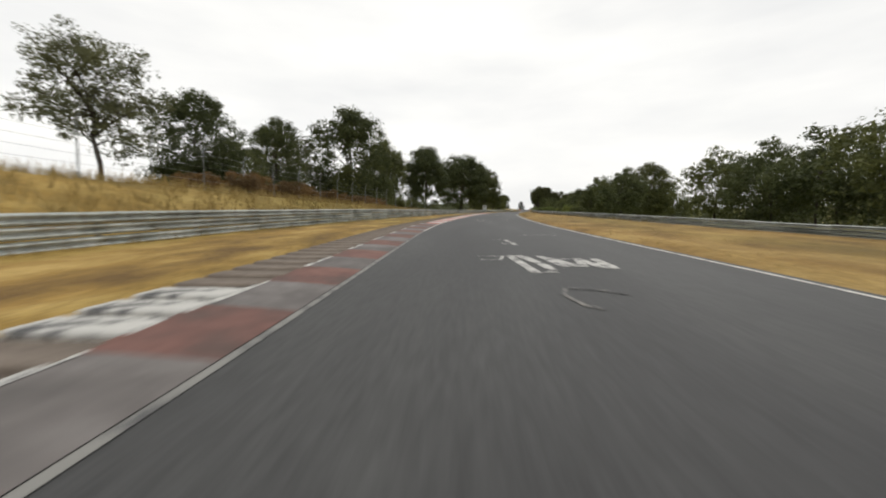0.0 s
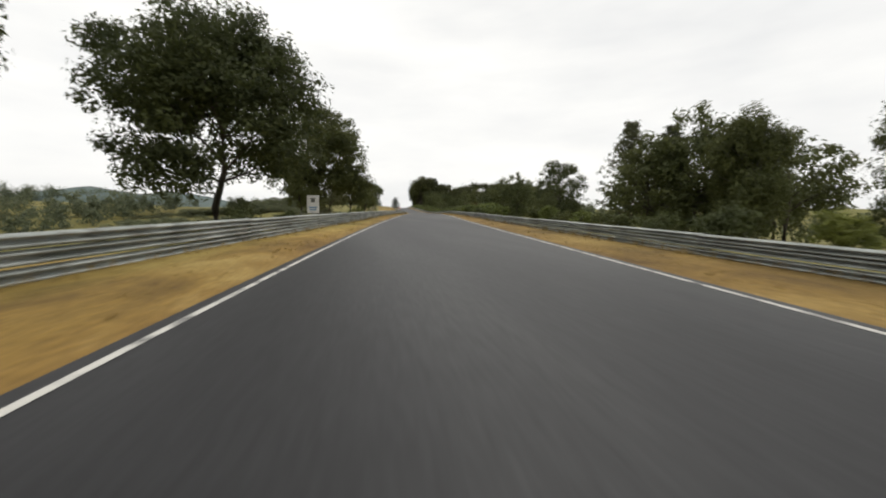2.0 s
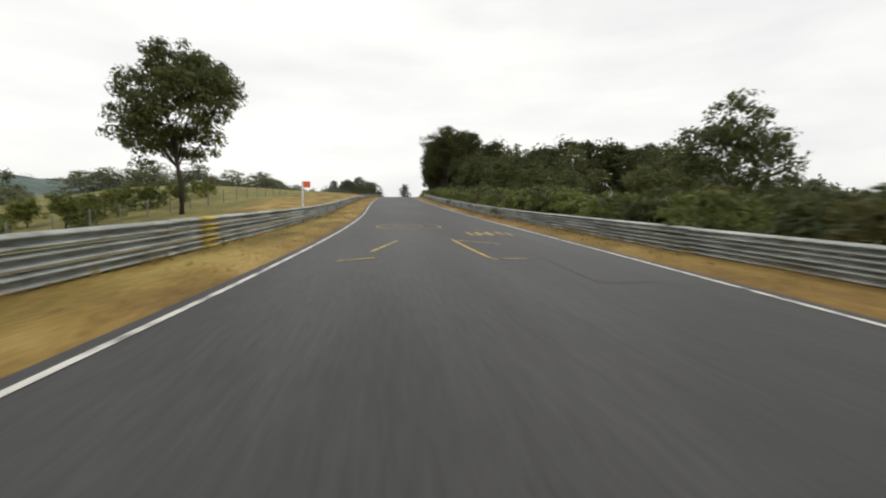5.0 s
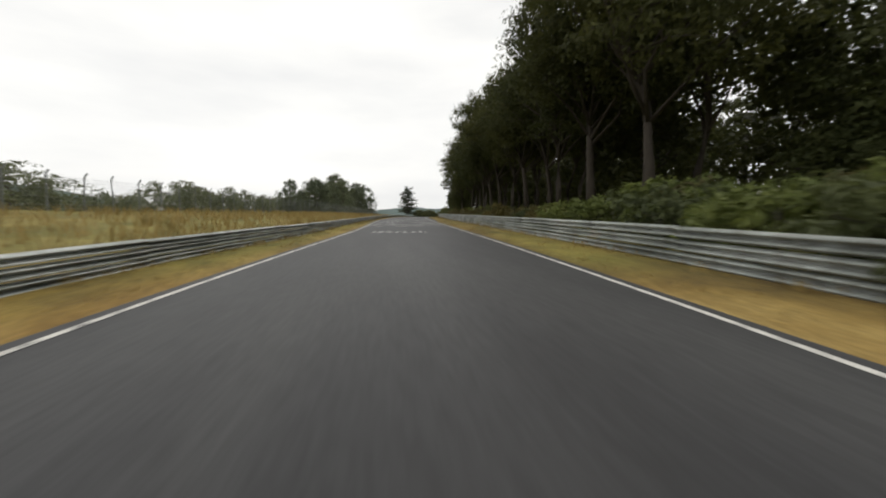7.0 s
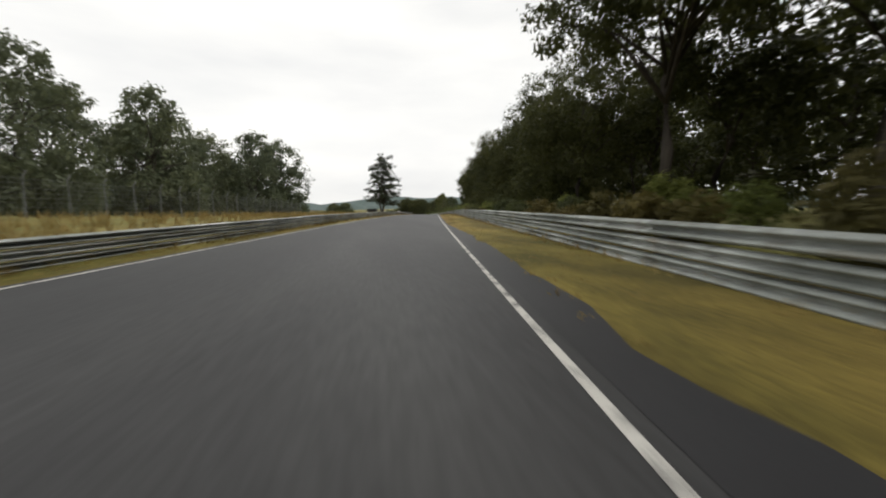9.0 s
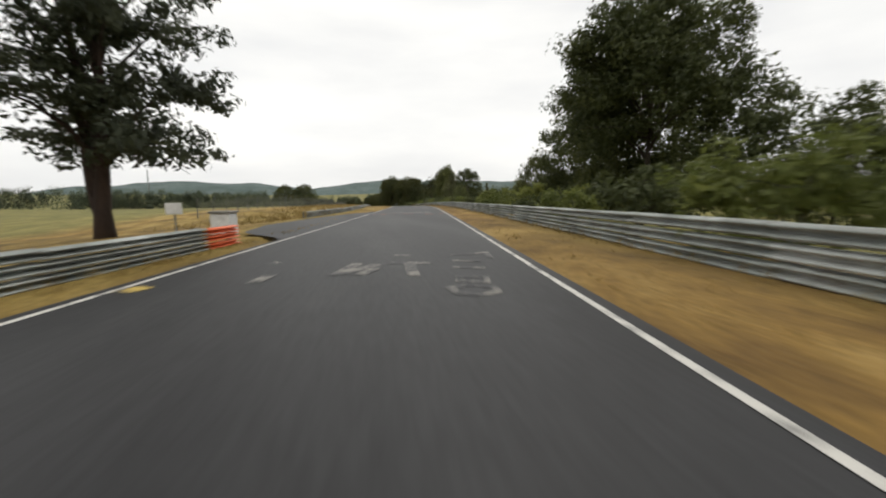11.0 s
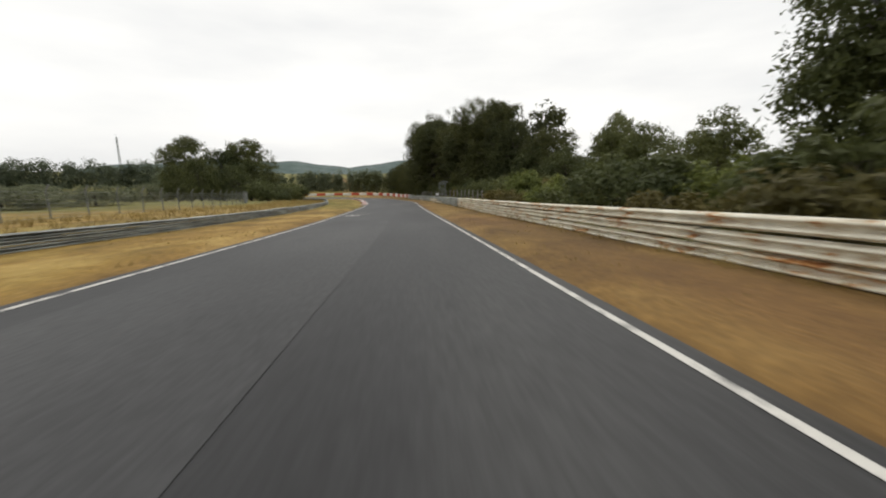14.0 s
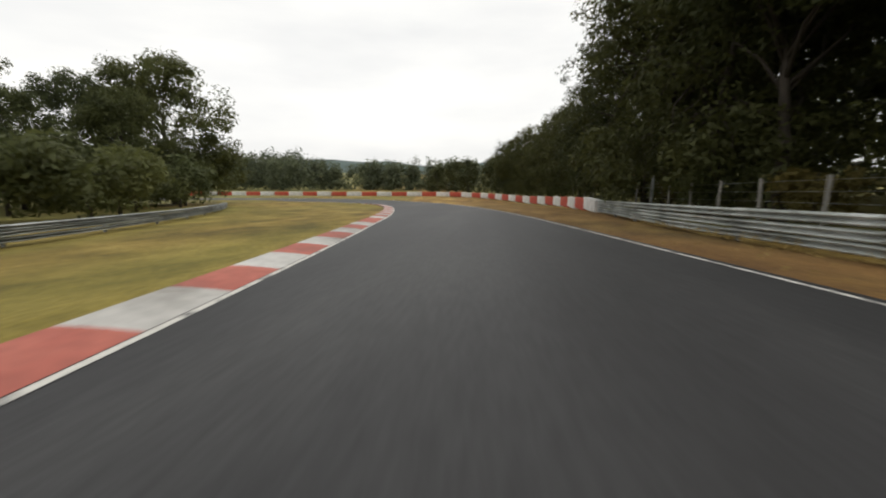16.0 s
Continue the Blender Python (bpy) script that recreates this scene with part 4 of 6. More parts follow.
for i in range(20):
    q = 541 + 3.6 * i
    plant("edge" if i in (4, 6, 7, 9) else "woods", q, np.interp(q, [541, 565, 575, 580, 600, 612], [-11.6, -10.8, -11.6, -12, -11.6, -10]) - rw.uniform(0, 1.2), crest(q) * rw.uniform(0.94, 1.03), 0.95)
for i in range(12):
    q = 547 + 6.0 * i
    plant("deep", q, -17 - rw.uniform(0, 4) - max(0, i - 3) * 0.9, crest(q) * rw.uniform(0.82, 0.95), 1.15)
for i in range(11):
    q = 546 + 3.4 * i
    plant("stem", q, -13.5 - rw.uniform(0, 2.5) - max(0, i - 8) * 0.8, crest(q) * rw.uniform(0.85, 0.98), 1.0)
for i in range(7):
    plant("deep", 552 + 11 * i, -28 - rw.uniform(0, 6), rw.uniform(9, 11) * (0.6 if i < 2 else 1), 1.4)
for s, d, h in [(606, -17, 7.5), (612, -14.5, 6.8), (617, -11, 6.2), (622, -7, 5.6), (627, -2, 5.0), (618, -19, 8), (628, -12, 6.5), (634, -6, 6)]:
    plant("deep", s, d, h, 1.1)
for i in range(4):
    plant("low", 349 + 14 * i, -8.6, rw.uniform(2.4, 3.0), 1.2)
# bushes behind the right-hand rails
rb = random.Random(5)
s = 62.0
while s < 521:
    dark = 262 < s < 402
    kind = rb.choice(["rust", "green", "rust", "dull"]) if dark else rb.choice(["green", "dull", "dull", "rust" if s > 480 else "green"])
    if 110 < s < 262:
        s = 262.5
        dark = True
    size = rb.uniform(0.55, 0.9) * (0.82 if dark else 0.75 if 430 < s < 465 else 0.7 if 160 < s < 196 else 1)
    shrub(kind, s, at(RAIL_R, s) - 1.05 * size - rb.uniform(0.2, 0.7) - (4 if s < 112 else 0), size)
    if s > 413:
        shrub(rb.choice(["green", "dull", "dull"]), s + 1.0, at(RAIL_R, s) - rb.uniform(3.0, 4.6), size * (1.5 if 215 < s < 262 else 1.3 if s > 500 else 1.1))
    s += rb.uniform(1.5, 2.2) if 160 < s < 262 else rb.uniform(2.2, 3.4) if s > 180 else rb.uniform(3.0, 4.4)
for i in range(34):
    q = 266 + 4.0 * i + rb.uniform(-1, 1)
    shrub(rb.choice(["rust", "green", "dull"]), q, at(RAIL_R, q) - 2.6 - rb.uniform(0, 0.9), rb.uniform(0.5, 0.72))
for i in range(22):
    shrub(rb.choice(["dull", "dull", "rust"]), 523 + 2.6 * i, at(RAIL_R, 523 + 2.6 * i) - 3.6 - rb.uniform(0, 2.0), rb.uniform(0.8, 1.1))
for i in range(12):  # thicket below the trees by the side lane
    shrub(rb.choice(["dull", "dull", "green"]), 419 + 2.4 * i, -9.4 - (i * 5 % 4) * 0.9, rb.uniform(0.9, 1.15))
for i in range(16):  # undergrowth below the last woods
    shrub(rb.choice(["dull", "rust", "dull"]), 526 + 2.4 * i, at(RAIL_R, 526 + 2.4 * i) - 6.6 - rb.uniform(0, 1.6), rb.uniform(1.0, 1.3))
for i in range(24):  # bracken on the bank
    shrub("bracken", 17 + 1.0 * i + rb.uniform(-0.5, 0.5), 9.4 + (i * 7 % 5) * 0.9, rb.uniform(0.5, 0.8))
for s, d, z in [(41, 8.2, 0.8), (47, 8.6, 0.9), (52, 8.4, 0.8), (60, 9, 0.8), (68, 9, 0.7), (98, 10, 0.9), (104, 9.5, 0.9), (146, 12, 0.6), (160, 9, 0.7), (186, 14, 0.9), (193, 16, 1.0), (582, 20, 1.5), (586, 22, 1.6), (578, 16.5, 1.6), (574, 14, 1.5), (571, 12.6, 1.4), (568, 11.4, 1.4), (565, 11.6, 1.4), (562, 10.4, 1.3), (559, 11.5, 1.2), (575, 17.5, 1.9), (570, 16, 1.8), (565, 15, 1.7), (581, 16, 1.7), (585, 18, 1.8), (556, 12, 1.0)]:
    shrub("dull", s, d, z)


def join_grove(kind, label):
    verts, faces, mats, base, slots = [], [], [], 0, []
    for trunk, crown, m in GROVES[kind]:
        for me in (trunk, crown):
            if me.materials[0] not in slots:
                slots.append(me.materials[0])
            slot = slots.index(me.materials[0])
            verts += [m @ v.co for v in me.vertices]
            faces += [tuple(i + base for i in p.vertices) for p in me.polygons]
            mats += [slot] * len(me.polygons)
            base = len(verts)
    me = raw("grove", verts, faces)
    for mat in slots:
        me.materials.append(mat)
    me.polygons.foreach_set("material_index", mats)
    return tagged(new("grove", me), label, "woods", kind="stuff")


rh = random.Random(31)
THIN = [bush_mesh(k, LEAF[m], 46, 24, 0.13) for k, m in ((101, "fresh"), (102, "broad"), (103, "broad"), (104, "fresh"), (105, "rust"))]
s = 112.0
while s < 262:
    for row in (0, 1):
        z = rh.uniform(0.5, 0.78) if row == 0 else rh.uniform(0.75, 1.05) * (0.8 if 158 < s < 196 else 1)
        d = at(RAIL_R, s) - z * 1.05 - (0.25 if row == 0 else 1.7) - rh.uniform(0, 0.6)
        trunk, crown = THIN[rh.choice((0, 0, 1, 2, 3, 3, 4))]
        GROVES["hedge"].append((trunk, crown, Matrix.Translation(spot(s, d, -0.05)) @ pose(0, 0, 0, 0, 0, rh.uniform(0, 360)) @ Matrix.Diagonal((z, z, z, 1))))
    s += rh.uniform(0.9, 1.4)
join_grove("hedge", "mixed green hedge of bushes behind the guardrail")
join_grove("vale", "woods beyond the meadows and on the valley slope, green paled as by haze")
join_grove("deep", "dark woodland trees deep in the woods")


# ---- distant woods and hills ----
def far_woods(label, spots, height, seed, mat, per=390, leaf=0.5, wide=0.62):
    """A belt of distant trees in one mesh: s, d of points along it, then how many trees to each stretch."""
    rng = np.random.default_rng(seed)
    cs, sz = [], []
    for (s0, d0, n), (s1, d1, _) in zip(spots, spots[1:]):
        for i in range(n):
            f = (i + rng.random()) / n
            h = height * rng.uniform(0.75, 1.15)
            p = far_spot(s0 + (s1 - s0) * f + rng.normal() * height * 0.3, d0 + (d1 - d0) * f + rng.normal() * height * 0.3)
            for k in range(per // 15):  # clumps of fifteen leaf pieces
                a, q = rng.random() * 6.28, rng.random()
                r = h * wide * 0.55 * math.sqrt(rng.random()) * (1.25 - q)
                cs.append((p[0] + math.cos(a) * r, p[1] + math.sin(a) * r, p[2] + h * (0.1 + 0.82 * q)))
                sz.append(h * 0.2)
    verts, faces = leaf_cloud(cs, sz, 15, leaf, rng, 0.9)
    me = raw("far_woods", verts, faces)
    me.materials.append(mat)
    return tagged(new("far_woods", me), label, "woods", kind="stuff")


def far_spot(s, d):
    sc = min(max(s, ALONG[0] + 1), ALONG[-1] - 1)
    p = spot(sc, d)
    t = axis_at(sc)[1]
    return (p.x + math.cos(t) * (s - sc), p.y + math.sin(t) * (s - sc), p.z)


# all these belts use the leaves paled to stand in for haze
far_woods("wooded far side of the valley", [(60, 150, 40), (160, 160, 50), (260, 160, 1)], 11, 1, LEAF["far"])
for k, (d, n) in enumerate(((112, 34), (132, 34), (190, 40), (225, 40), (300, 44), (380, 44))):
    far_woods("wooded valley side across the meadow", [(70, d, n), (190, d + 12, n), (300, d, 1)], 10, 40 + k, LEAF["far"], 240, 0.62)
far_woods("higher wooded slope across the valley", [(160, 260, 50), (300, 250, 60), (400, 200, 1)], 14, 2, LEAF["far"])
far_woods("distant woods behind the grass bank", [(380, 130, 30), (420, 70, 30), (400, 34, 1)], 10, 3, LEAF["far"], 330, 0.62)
far_woods("conifer and broadleaf woods beyond the fence, paled as by haze", [(640, 190, 40), (680, 130, 50), (700, 80, 44), (690, 40, 1)], 10.5, 4, LEAF["far"], 390, 0.5)
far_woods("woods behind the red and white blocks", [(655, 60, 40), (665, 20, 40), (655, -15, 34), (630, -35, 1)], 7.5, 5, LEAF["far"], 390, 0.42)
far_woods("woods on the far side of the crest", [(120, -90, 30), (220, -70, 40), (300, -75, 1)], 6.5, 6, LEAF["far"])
far_woods("wooded valley side in the distance, paled as by haze", [(430, -150, 40), (620, -140, 40), (760, -90, 1)], 12, 7, LEAF["far"])


def far_hill(label, s, d, length, height, seed):
    """A long low wooded hill on the skyline."""
    rng = np.random.default_rng(seed)
    n, m = 60, 14
    a = Vector(far_spot(s, d))
    t = axis_at(min(max(s, 0), 560))[1]
    verts = []
    for i in range(n + 1):
        for j in range(m + 1):
            u, v = i / n - 0.5, j / m - 0.5
            z = height * max(0, math.cos(math.pi * u)) ** 0.8 * max(0, math.cos(math.pi * v)) ** 0.8 * (0.8 + 0.35 * noise.noise(Vector((u * 7 + seed, v * 4, seed)))) + rng.uniform(0, 0.03) * height
            x, y = u * length, v * height * 7
            verts.append((a.x + math.sin(t) * x + math.cos(t) * y, a.y - math.cos(t) * x + math.sin(t) * y, a.z - 6 + z))
    faces = [(i * (m + 1) + j, i * (m + 1) + j + 1, (i + 1) * (m + 1) + j + 1, (i + 1) * (m + 1) + j) for i in range(n) for j in range(m)]
    me = raw("backdrop", verts, faces, True)
    me.materials.append(HAZED_HILL)
    return tagged(new("backdrop", me), label, "hill", kind="structure")


# the haze of distance is put into the hills' pale blue-green colour
HAZED_HILL = two_scale("haze_tinted_wooded_hill", (0.07, 0.10, 0.09), (0.10, 0.135, 0.125), (0.13, 0.16, 0.15), 0.03, 0.25, 0.95, bumped=0.6, dist=3.0)
far_hill("wooded hill on the skyline, tinted blue-green as by haze", 1500, -420, 900, 48, 1)
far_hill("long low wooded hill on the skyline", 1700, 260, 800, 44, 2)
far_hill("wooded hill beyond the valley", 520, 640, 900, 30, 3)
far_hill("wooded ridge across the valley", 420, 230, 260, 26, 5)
far_hill("wooded hill beyond the valley, paled as by haze", 900, -900, 900, 45, 4)


# ---- kerbs ----
def strip_along(line, other, i0, i1, inner, outer, lift_in, lift_out, rows):
    """Points beside the road's edge between two of its indices, in rows across."""
    out = []
    for i in range(i0, i1 + 1):
        n = (line[i] - other[i]).normalized()
        out.append([line[i] + n * (inner + (outer - inner) * k / rows) + Vector((0, 0, lift_in + (lift_out - lift_in) * math.sin(k / rows * math.pi / 2))) for k in range(rows + 1)])
    return out


def kerb(label, s0, s1, width, length, mats, high=0.05, inner=0.002, begin=0.25, trim=0.0):
    thing = tagged(new("kerb"), label, "kerb")
    i = int(s0 + 60)
    thing.matrix_world = Matrix.Translation(ROAD_L[i])
    k = 0
    while i < s1 + 60:
        rise = high * min(1, begin + k / 4)
        rows = strip_along(ROAD_L, ROAD_R, i, i + length, inner, width, 0.008, rise, 3)
        verts = [p - ROAD_L[int(s0 + 60)] for r in rows for p in r]
        verts += [r[-1] - ROAD_L[int(s0 + 60)] - Vector((0, 0, 0.2)) for r in rows]
        w, n = 4, len(rows)
        faces = [(a * w + b, (a + 1) * w + b, (a + 1) * w + b + 1, a * w + b + 1) for a in range(n - 1) for b in range(w - 1)]
        faces = [f[::-1] for f in faces] + [(a * w + 3, (a + 1) * w + 3, n * w + a + 1, n * w + a) for a in range(n - 1)]
        me = raw("kerb_stone", verts, faces)
        me.materials.append(mats[k % len(mats)])
        stone = part_of("kerb_stone", me, None, thing)
        if trim and k % 2:  # what is left of the white paint on the outer edge
            edge = [q - ROAD_L[int(s0 + 60)] + Vector((0, 0, 0.004)) for r in rows for q in (r[-1].lerp(r[-2], trim / (width / 3)), r[-1])]
            bar = raw("white_edge", edge, [(2 * a, 2 * a + 1, 2 * a + 3, 2 * a + 2) for a in range(n - 1)])
            bar.materials.append(CHALK)
            part_of("white_edge", bar, None, stone, "worn white paint on the edge")
        i += length
        k += 1
    return thing


kerb("old kerb with faded brownish red and grey paint", -14, 18, 0.73, 1, [KERB_RUST, KERB_OLD], trim=0.07)
kerb("red and white painted kerb on the inside of the bend", 18, 64, 0.62, 1, [KERB_RED, KERB_WHITE], begin=1.0)
kerb("red and white kerb round the inside of the last bend", 534, 593, 0.5, 1, [KERB_WHITE, KERB_RED])

# grooved concrete strip outside the first kerb
strip = tagged(new("rumble_strip"), "brown grooved concrete strip outside the kerb", "rumble strip")
strip.matrix_world = Matrix.Translation(ROAD_L[50])
slab = bmesh.new()
box(slab, (0.84, 0.40, 0.12), pose(0, 0, 0.0), 0.02)
slab_mesh = bpy.data.meshes.new("ridge")
slab.to_mesh(slab_mesh)
slab.free()
slab_mesh.materials.append(STRIP)
white_mesh = slab_mesh.copy()
white_mesh.materials.clear()
white_mesh.materials.append(CHALK)
for i in range(150):
    s = -8 + i * 0.5
    if s > 66:
        break
    f = s + 60
    a, b = ROAD_L[int(f)].lerp(ROAD_L[int(f) + 1], f % 1), ROAD_R[int(f)].lerp(ROAD_R[int(f) + 1], f % 1)
    n = (a - b).normalized()
    ob = part_of("ridge", white_mesh if 2.2 < s < 3.8 else slab_mesh, None, strip)
    ob.matrix_basis = Matrix.Translation(a + n * 1.1 + Vector((0, 0, -0.005)) - ROAD_L[50]) @ pose(0, 0, 0, 0, 0, heading(s))


# ---- paint on the road ----
def flat_strokes(label, strokes, mat, width=0.09, lift=0.006):
    """Painted strokes on the asphalt: each a line of (s, d) points."""
    verts, faces = [], []
    for line in strokes:
        wide = width
        pts = [spot(s, d, lift, False) for s, d in line]
        base = len(verts)
        for i, p in enumerate(pts):
            t = pts[min(i + 1, len(pts) - 1)] - pts[max(i - 1, 0)]
            n = Vector((-t.y, t.x, 0)).normalized() * wide / 2
            verts += [p + n, p - n]
        faces += [(base + 2 * i + 1, base + 2 * i + 3, base + 2 * i + 2, base + 2 * i) for i in range(len(pts) - 1)]
    me = raw("road_marking", verts, faces)
    me.materials.append(mat)
    return part_of("road_marking", me, None, road, label)


def ring(s, d, rs, rd, a0=0, a1=360, n=18):
    return [(s + rs * math.sin(radians(a)), d + rd * math.cos(radians(a))) for a in np.linspace(a0, a1, n)]


def bars(s0, s1, d0, d1, count, seed):
    """A row of plain bars that stands for writing: upright and lying strokes in a line across the road."""
    rng = random.Random(seed)
    out, step = [], (d1 - d0) / count
    for i in range(count):
        a = d0 + step * (i + 0.12)
        b = d0 + step * (i + 0.80)
        out.append([(s0 + rng.uniform(0, 0.1) * (s1 - s0), a), (s1, a + rng.uniform(-0.03, 0.03))])
        for f in rng.sample([0.0, 0.5, 1.0], rng.choice([1, 2])):
            out.append([(s0 + (s1 - s0) * f, a), (s0 + (s1 - s0) * f, b)])
        if rng.random() < 0.5:
            out.append([(s0, b), (s1 - rng.uniform(0, 0.4) * (s1 - s0), b)])
    return out


flat_strokes("white painted bars, worn", [[(6.5, -0.95), (4.8, -1.02), (4.9, -1.27)], [(6.5, -1.08), (5.3, -1.28)], [(6.4, -1.16), (5.0, -1.28)], [(6.4, -1.41), (5.3, -1.51)], [(6.2, -1.49), (5.3, -1.69)], [(6.0, -1.54), (6.1, -1.91), (5.3, -1.74)], [(6.0, -1.91), (5.1, -1.97)], [(6.1, -2.15), (5.1, -2.09)], [(5.7, -1.89), (5.4, -2.15)]], CHALK, 0.13)
flat_strokes("faint painted strokes", [[(6.4, -0.44), (6.4, -0.84), (6.0, -0.75), (6.0, -0.46)], [(9.5, -1.01), (9.5, -1.29), (8.3, -1.37), (8.6, -1.1)], [(11.0, -1.81), (11.2, -2.91)]], CHALK, 0.07)
flat_strokes("faint painted ring", [[(3.6, -1.59), (3.8, -1.41), (3.9, -1.1), (3.6, -1.01), (3.2, -1.07), (3.1, -1.18)]], FAINT, 0.05)
flat_strokes("scribbled white paint, mostly worn away", [[(23.2, -0.95), (22.6, -1.09), (22.3, -1.15)], [(22.6, -1.05), (22.5, -1.25), (23.1, -1.36), (22.7, -1.36)], [(23.0, -1.66), (23.0, -1.84)], [(22.5, -1.57), (22.4, -1.77), (22.7, -1.83)], [(22.5, -1.9), (22.5, -2.21), (22.2, -2.08)], [(23.0, -2.46), (22.8, -2.54)], [(22.3, -1.25), (22.2, -1.41)]], CHALK, 0.06)
flat_strokes("faint worn white paint", [[(29.6, -1.84), (27.9, -2.26)], [(25.6, -2.19), (24.9, -2.73)], [(25.7, -2.73), (24.3, -2.67)], [(24.2, -2.44), (24.0, -2.74)], [(24.0, -1.03), (23.8, -1.26)]], FAINT, 0.1)
flat_strokes("faint white painted strokes", [[(41.4, -1.57), (41.3, -2.27), (41.2, -2.13), (41.1, -1.65), (40.7, -1.62), (40.7, -2.12), (40.8, -2.26), (41.0, -2.09)], [(40.4, -1.62), (40.4, -2.16), (40.5, -2.19)], [(40.4, -1.63), (40.0, -1.61)], [(40.4, -1.86), (39.9, -1.88)]], CHALK, 0.06)
flat_strokes("worn white painted bars", bars(128.6, 129.8, 1.2, -1.9, 5, 6) + bars(130.6, 131.2, 0.9, 0.1, 2, 7), FAINT, 0.09)
SUN_RAYS = [[(134.6, 0.16), (134.6 + 0.95 * math.sin(a), 0.16 + 0.85 * math.cos(a))] for a in np.linspace(0, 6.28, 15)]
flat_strokes("worn yellow painted sun with rays", SUN_RAYS, CHALK_YELLOW, 0.07)
flat_strokes("yellow painted disc of the sun", [[(134.6, 0.62), (134.6, -0.30)]], CHALK_YELLOW, 0.75)
flat_strokes("worn yellow painted rings and bars", [ring(134.5, -1.55, 0.22, 0.32)] + bars(133.7, 134.7, 2.1, 1.0, 4, 8) + [[(133.2, 0.5), (133.1, 0.2), (133.2, -0.1)], [(133.2, -0.2), (133.0, -0.5), (133.2, -0.9)]], CHALK_YELLOW, 0.08)
flat_strokes("faint painted ring", [ring(136.6, 1.1, 0.6, 0.3), [(137, 0.6), (138.5, 0.3)]], FAINT, 0.06)
flat_strokes("faint yellow painted strokes", [[(186.6, 0.5), (188.3, 0.1)], [(188.6, -1.0), (187, -1.1), (185.8, -1.2)], [(188.3, -1.1), (187.6, -1.8)], [(185.7, -1.2), (185.7, -1.7)], [(185.6, 0.9), (185.9, 0.4)]] + [ring(192.3, -0.25, 0.95, 0.95), ring(192.4, -0.25, 0.35, 0.4)] + bars(189.4, 190.3, -1.6, -2.6, 4, 11), CHALK_YELLOW, 0.06)
flat_strokes("white painted bars", bars(264.6, 265.6, 1.7, -0.3, 7, 12), CHALK, 0.1)
flat_strokes("worn white painted bars", bars(273.3, 274.0, 1.9, 0.1, 8, 15) + bars(283, 284.6, 2.9, 0.9, 5, 17), CHALK, 0.13)
flat_strokes("worn white painted bars", bars(295.4, 297, 3.2, 1.9, 4, 21), CHALK, 0.12)
flat_strokes("large white painted glyph like two bars and a link", [[(287.1, 1.1), (286.9, -0.97)], [(288.1, 1.15), (288.2, -0.85)]], CHALK, 0.13)
flat_strokes("broad white painted link between the bars", [[(288.1, 0.08), (287.0, 0.04)]], CHALK, 0.26)
flat_strokes("large white painted oval and bars running along the track", [ring(297.5, 0.48, 0.6, 0.88, 0, 360, 26), [(300.0, 1.52), (299.7, -0.37)], [(298.7, 0.49), (298.7, -0.35)]], CHALK, 0.11)
flat_strokes("white painted squares of a small checkered flag", [[(287.1, 3.05), (287.1, 2.62)], [(287.75, 2.95), (287.75, 2.3)], [(286.95, 2.35), (286.95, 1.9)], [(287.75, 1.89), (287.75, 1.47)]], CHALK, 0.55)
flat_strokes("worn white painted strokes", bars(301.3, 302.7, 2.5, -0.1, 5, 52) + [ring(297.05, 2.4, 0.25, 0.3), [(297.9, 2.76), (297.9, 2.2)], [(298.3, 2.75), (298.4, 2.3)], [(298.7, 2.28), (299.6, 2.16)], [(300, 2.4), (300.4, 2.1)], [(298.8, 4.1), (299.2, 3.9)], [(297.8, 4.1), (298.4, 3.8)]], CHALK, 0.12)
flat_strokes("white painted bars", bars(308.3, 308.9, 3.2, -0.5, 9, 24) + bars(307.0, 307.9, 3.5, 1.0, 5, 25), CHALK, 0.09)
CHECK = [[(309.6 + 0.66 * r, 4.0 - 0.46 * c), (309.6 + 0.66 * r, 4.0 - 0.46 * (c + 1))] for r in range(3) for c in range(10) if (r + c) % 2 == 0]
flat_strokes("white painted checkered line across the track", CHECK, CHALK, 0.64)
flat_strokes("white painted bars", bars(313, 313.8, 2.6, -0.2, 7, 26) + bars(314.8, 315.5, 3.4, 0.6, 7, 27) + bars(315.6, 316.3, 3.0, 0.2, 5, 28) + bars(316.6, 317.1, 2.4, -0.6, 6, 29), CHALK, 0.1)
flat_strokes("broken white painted line across the track", [[(318.0 + 0.5 * (i % 2), 3.8 - 0.5 * i), (318.0 + 0.5 * (i % 2), 3.35 - 0.5 * i)] for i in range(9)], CHALK, 0.3)
flat_strokes("worn orange painted patches", bars(393.6, 394.6, 1.4, 0.4, 3, 30) + bars(394.0, 394.6, 2.6, 1.6, 3, 31), CHALK_RED, 0.12)
flat_strokes("large white painted loop across the lane", [[(273.8, -1.2), (273.6, -0.06), (273.0, -0.08), (272.5, -0.22), (272.3, -0.7), (272.4, -1.07), (272.7, -1.25), (273.0, -1.21), (272.9, -0.44)], [(274.3, -0.01), (274.1, -0.66), (274.8, -1.24)], [(275.1, -0.01), (275.6, -1.16)], [(276.7, 0.1), (276.8, -1.1)], [(278.6, 0.26), (279.2, -1.01)]], CHALK, 0.12)
flat_strokes("broad worn white paint splash", [[(271.1, 1.16), (271.6, 0.9), (272.0, 0.69), (271.9, 0.42)], [(271.4, 0.8), (271.5, 0.46), (271.6, 0.34)], [(271.6, 0.37), (271.5, 0.16), (271.3, -0.08)]], CHALK, 0.3)
